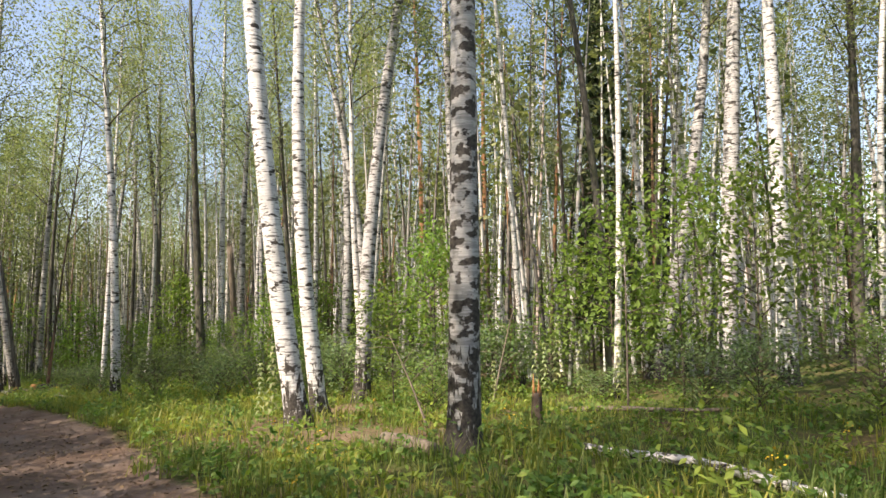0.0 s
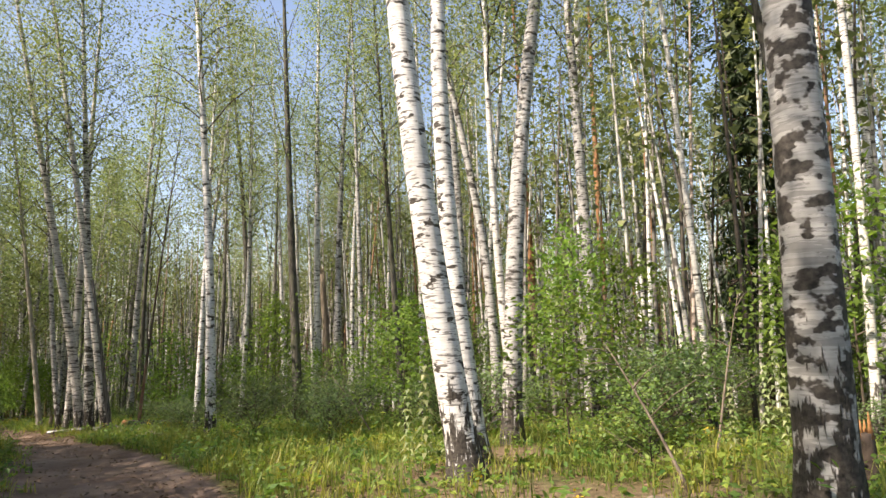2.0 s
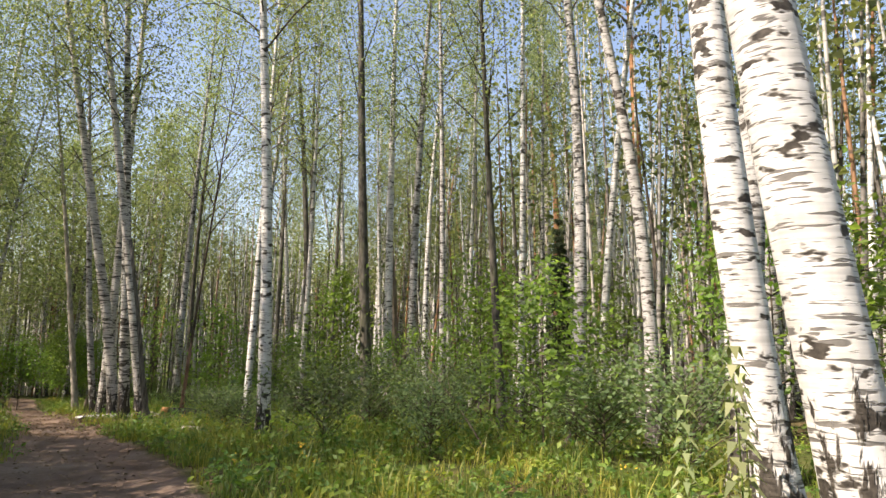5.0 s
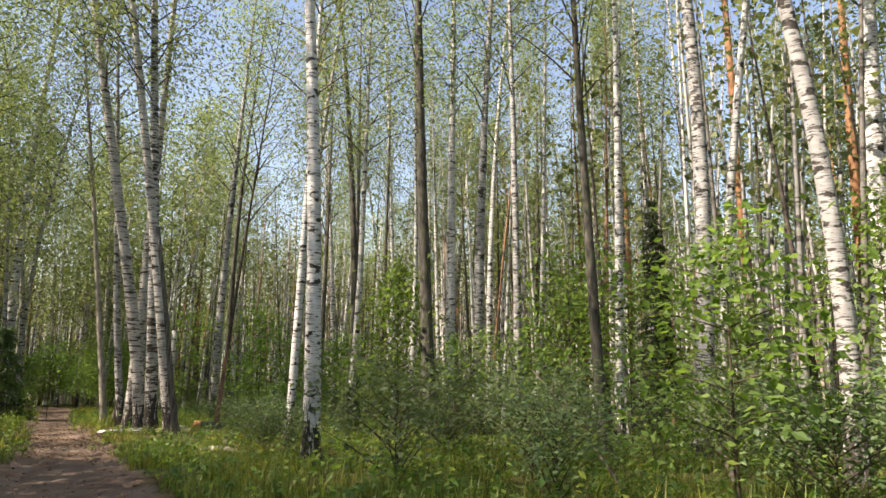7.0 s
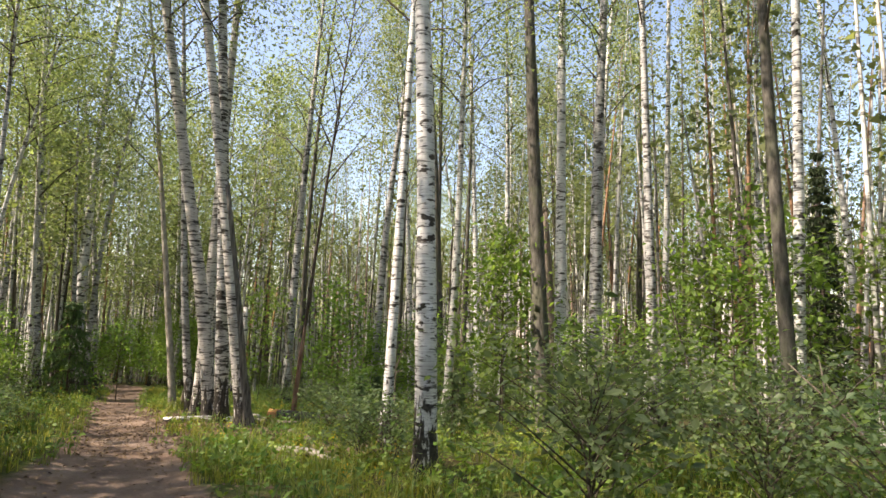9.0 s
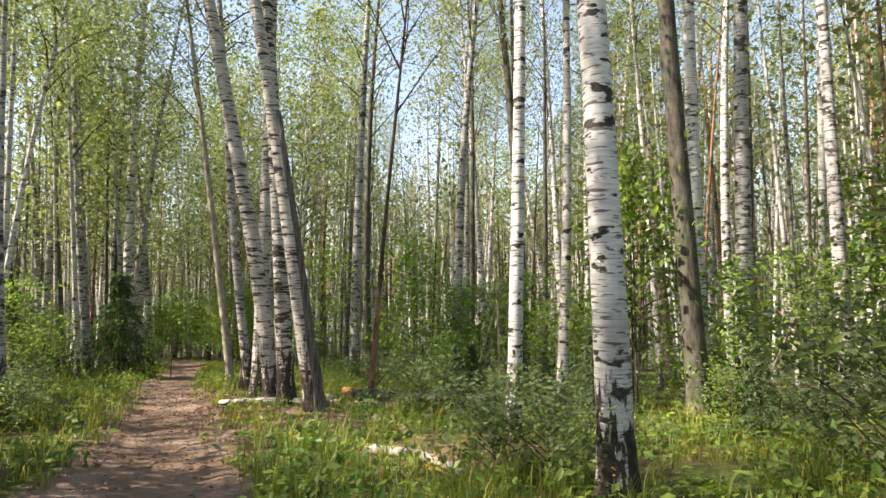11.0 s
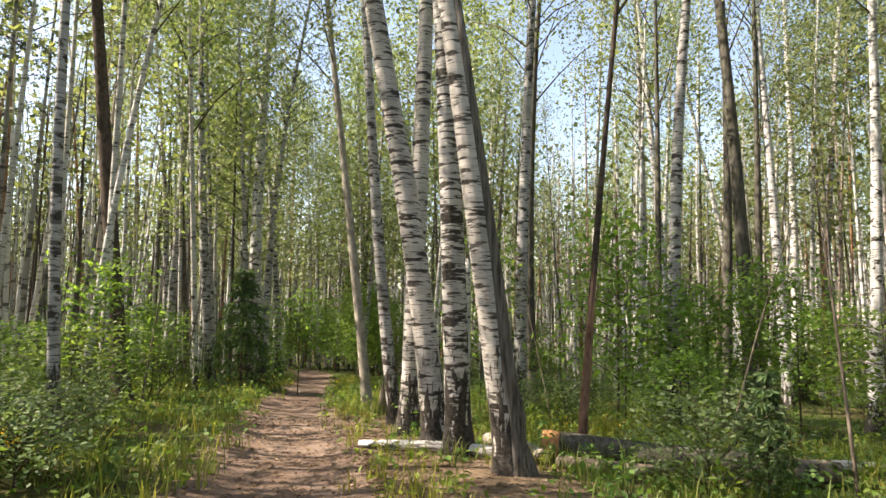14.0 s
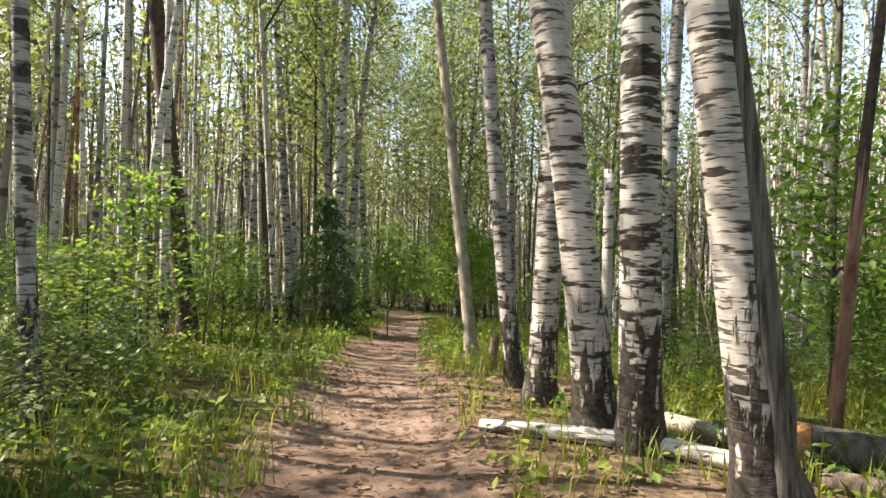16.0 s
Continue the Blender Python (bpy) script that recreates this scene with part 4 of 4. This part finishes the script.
log((-14.55, 22.85), (-13.3, 21.6), 0.07, 0.05, WOOD_DEAD, "grey rotten log half sunk in litter", lift=0.6)
log((-13.2, 20.5), (-11.7, 19.75), 0.06, 0.045, BARK_PALE, "pale fallen branch beside the path", lift=0.8)
log((-3.55, 22.3), (-3.95, 18.3), 0.055, 0.035, WOOD_DEAD, "brown fallen branch among low bushes", lift=1.2, bow=0.16)
log((-14.0, 26.1), (-12.2, 26.6), 0.06, 0.05, BARK_BIRCH_LOG, "short white birch log in the undergrowth", lift=1.0)
log((2.0, 10.6), (4.4, 9.6), 0.05, 0.03, WOOD_DEAD, "thin brown branch fallen among the bushes", lift=1.5)


def snag(x, y, d, lean, h, bark, label, broken=WOOD_DEAD, split="splintered grey wood"):
    """A dead stem, snapped off, with a splintered top."""
    ob = thing("broken_trunk", x, y, label, "dead trunk", "dead wood of the wood")
    r = np.random.default_rng(int(h * 100))
    z = np.linspace(-0.12, h, 9)
    pts = np.c_[lean[0] * z, lean[1] * z, z]
    rad = d / 2 * (1.05 - 0.22 * z / h)
    part("trunk", mesh_of("trunk", *tube(pts, rad, 12, 0.04, r), bark), ob)
    for k in range(5):
        a = k * 1.26 + r.normal(0, 0.2)
        c = pts[-1] + np.array([math.cos(a), math.sin(a), 0]) * d * 0.3
        tip = c + np.array([0, 0, d * r.uniform(0.5, 1.6)])
        part("splinter", mesh_of("splinter", *tube(np.array([c - (0, 0, 0.05), tip]), (d * 0.16, 0.004), 5), broken), ob, split)


snag(-11.07, 33.29, 0.36, (-0.07, -0.02), 7.0, WOOD_DEAD, "tall brown dead trunk with a snapped top")
snag(-19.47, 27.48, 0.17, (0.0, 0.0), 3.1, BARK_BIRCH_YOUNG, "white birch stub snapped off above head height")
snag(1.34, 9.02, 0.17, (0.02, 0.0), 0.5, BARK_SPRUCE, "small dark stump with a fresh orange break in tall grass", WOOD_CUT, "fresh orange splinters")
snag(-21.2, 27.0, 0.16, (0.1, 0.05), 0.5, WOOD_DEAD, "low grey rotten stump at the path's edge")


# ---- ground cover ----
def cover_spots(count, r, near=9.0):
    """Places beside the path, thick at its edges, thinner on the dry litter round the birch clump."""
    s = r.uniform(-3, 48, count)
    left, right = path_edges(s)
    w = r.beta(1.0, 1.7, count)
    onright = r.uniform(size=count) < 0.72
    edge = 0.22 * np.sin(3.1 * s) + 0.15 * np.sin(7.7 * s + 1)
    n = np.where(onright, right + edge - 0.12 + w * near, left - edge + 0.12 - w * near * 0.8)
    patch = np.sin(1.7 * s + 0.8 * n) + np.sin(2.3 * n - 0.9 * s + 1.0) + r.normal(0, 0.7, count)
    dry = onright & (s > 25.5) & (s < 34) & (n < right + 1.9)
    walked = np.interp(s, (0, 5, 11, 17, 24.5), (0.0, 0.57, 1.65, 1.37, 0.05))
    keep = (patch > -1.0) & ((s > 25) | (np.abs(n - walked) > 0.55)) & (~dry | (r.uniform(size=count) < 0.26))
    for ds, dn, rad in DRY_PATCHES:
        keep &= (np.hypot(s - ds, n - dn) > rad) | (r.uniform(size=count) < 0.45)
    x, y = place(s[keep], n[keep])
    return x, y


def grass():
    r = np.random.default_rng(71)
    tx, ty = cover_spots(16000, r)
    per = 7
    x = np.repeat(tx, per) + r.normal(0, 0.055, len(tx) * per)
    y = np.repeat(ty, per) + r.normal(0, 0.055, len(tx) * per)
    z, n = ground(x, y), len(x)
    h = np.repeat(r.gamma(4.0, 0.05, len(tx)).clip(0.06, 0.42), per) * r.uniform(0.6, 1.2, n)
    az, lean = r.uniform(0, 2 * np.pi, n), r.uniform(0.15, 0.75, n) * h
    dx, dy, w = np.cos(az), np.sin(az), r.uniform(0.004, 0.009, n)
    sx, sy = -dy * w, dx * w
    v = np.stack([np.c_[x - sx, y - sy, z - 0.02], np.c_[x + sx, y + sy, z - 0.02],
                  np.c_[x + dx * lean * 0.35 + sx * 0.8, y + dy * lean * 0.35 + sy * 0.8, z + h * 0.6],
                  np.c_[x + dx * lean * 0.35 - sx * 0.8, y + dy * lean * 0.35 - sy * 0.8, z + h * 0.6],
                  np.c_[x + dx * lean, y + dy * lean, z + h]], 1).reshape(-1, 3)
    i = np.arange(n)[:, None] * 5
    faces = np.hstack([i, i + 1, i + 2, i + 3]).tolist() + np.hstack([i + 3, i + 2, i + 4]).tolist()
    tagged(new("grass", mesh_of("grass", v, faces, GRASS, False)), "fresh green grass along the path and between the trees", "grass", kind="stuff")


def herbs():
    r = np.random.default_rng(72)
    tx, ty = cover_spots(19000, r, 13.0)
    per = 6
    n = len(tx) * per
    h = np.repeat(r.gamma(2.2, 0.075, len(tx)), per) * r.uniform(0.5, 1.1, n)
    x, y = np.repeat(tx, per) + r.normal(0, 0.07, n), np.repeat(ty, per) + r.normal(0, 0.07, n)
    v, f = leaves(np.c_[x, y, ground(x, y) + h], 0.088, r, 0.1, 1.8)
    tagged(new("herbs", mesh_of("herbs", v, f, HERB, False)), "low leafy herbs covering the forest floor", "herbs", kind="stuff")


def litter():
    r = np.random.default_rng(73)
    s = np.concatenate([r.uniform(0, 46, 5600), r.uniform(24, 34, 3600), r.uniform(6, 13, 2400)])
    left, right = path_edges(s)
    n = np.where(r.uniform(size=len(s)) < 0.45, left + (right - left) * r.uniform(0, 1, len(s)), right + r.exponential(np.where(s < 13, 2.2, 1.0), len(s)))
    x, y = place(s, n)
    v, f = leaves(np.c_[x, y, ground(x, y) + 0.012], 0.06, r, 0.0, 1.5)
    v[:, 2] = np.maximum(v[:, 2], ground(v[:, 0], v[:, 1]) + 0.004)
    v[:, 2] = np.minimum(v[:, 2], ground(v[:, 0], v[:, 1]) + 0.03)
    tagged(new("dry_leaves", mesh_of("dry_leaves", v, f, DRY, False)), "brown dry leaves scattered on the path and its edge", "leaf litter", kind="stuff")


def flowers():
    """Small yellow flower heads on the sunny edges."""
    r = np.random.default_rng(74)
    tx, ty = cover_spots(130, r, 5.0)
    per = 14
    n = len(tx) * per
    h = np.repeat(r.uniform(0.22, 0.5, len(tx)), per) + r.normal(0, 0.03, n)
    x, y = np.repeat(tx, per) + r.normal(0, 0.03, n), np.repeat(ty, per) + r.normal(0, 0.03, n)
    v, f = leaves(np.c_[x, y, ground(x, y) + h], 0.022, r, -0.3, 1.3)
    tagged(new("yellow_flowers", mesh_of("yellow_flowers", v, f, PETAL, False)), "small yellow flowers among the grass", "flowers", kind="stuff")


def dead_pole(x, y, h, lean, way, r0=0.022):
    """A thin dead sapling that leans among the others, with a few bare twigs."""
    ob = thing("dead_sapling", x, y, "thin bare dead sapling leaning among the bushes", "dead sapling", "dead wood of the wood")
    r = np.random.default_rng(int(abs(x) * 131))
    u = np.linspace(0, 1, 8)
    out = h * np.sin(lean) * (u + 0.25 * u * u)
    pts = np.c_[np.cos(way) * out, np.sin(way) * out, -0.06 + h * np.cos(lean) * u]
    part("stem", mesh_of("stem", *tube(pts, np.linspace(r0, 0.005, 8), 6), WOOD_DEAD), ob)
    for k in range(6):
        w = r.uniform(0.35, 0.95)
        p = np.array([np.interp(w, u, pts[:, j]) for j in range(3)])
        a, ln = r.uniform(0, 6.3), r.uniform(0.25, 0.7)
        q = p + ln * np.array([np.cos(a) * 0.8, np.sin(a) * 0.8, r.uniform(-0.1, 0.7)])
        part("twig", mesh_of("twig", *tube(np.array([p, (p + q) / 2 + (0, 0, 0.03), q]), (0.008, 0.006, 0.003), 5), WOOD_DEAD), ob)


dead_pole(-0.2, 9.0, 1.6, 0.45, 2.4)
dead_pole(0.9, 12.0, 2.4, 0.25, 0.6)
dead_pole(3.0, 10.2, 3.0, 0.12, 1.2)
dead_pole(-5.2, 17.6, 1.8, 0.6, 2.8)
dead_pole(-6.8, 21.5, 3.2, 0.2, 3.4)
dead_pole(-9.3, 23.9, 2.6, 0.35, 0.4)
dead_pole(-13.1, 24.6, 3.4, 0.18, 2.0)
dead_pole(-14.8, 27.3, 3.8, 0.3, 0.9)
dead_pole(-18.2, 28.6, 3.4, 0.22, 3.0)
dead_pole(-24.1, 23.6, 3.6, 0.15, 1.9)
dead_pole(-26.8, 26.0, 4.0, 0.2, 0.2)
grass()
herbs()
litter()
flowers()


def torn_bark():
    """The dead, furrowed side of the leaning birch in the clump."""
    owner = min((o for o in scene.objects if o.name.startswith("birch_tree")), key=lambda o: (o.location.x + 16.12) ** 2 + (o.location.y - 23.35) ** 2)
    pts, rad = trunk_points((-0.25, -0.28, 2.70), (-0.56, -0.60, 5.64), 17.0, 0.145)
    pts, rad = pts[:10], rad[:10]
    r = np.random.default_rng(8)
    shift = np.array([0.05, 0.03, 0])
    part("torn_bark", mesh_of("torn_bark", *tube(pts + shift, rad * np.linspace(1.02, 0.8, 10), 14, 0.09, r), BARK_TORN), owner, "dark furrowed dead wood")


torn_bark()


def peeled_foot():
    """The lower stem of the thin dark tree by the logs, stripped to reddish wood."""
    owner = min((o for o in scene.objects if o.name.startswith("aspen_tree")), key=lambda o: (o.location.x + 16.18) ** 2 + (o.location.y - 25.32) ** 2)
    pts, rad = trunk_points((0.14, 0.12, 2.28), (0.35, 0.29, 5.13), 12.6, 0.05)
    pts, rad = pts[2:8], rad[2:8]
    part("peeled_wood", mesh_of("peeled_wood", *tube(pts, rad * np.array((1.04, 1.1, 1.14, 1.12, 1.08, 1.0)), 10, 0.05, np.random.default_rng(81)), BARK_ROSE), owner, "bare pinkish wood")


peeled_foot()
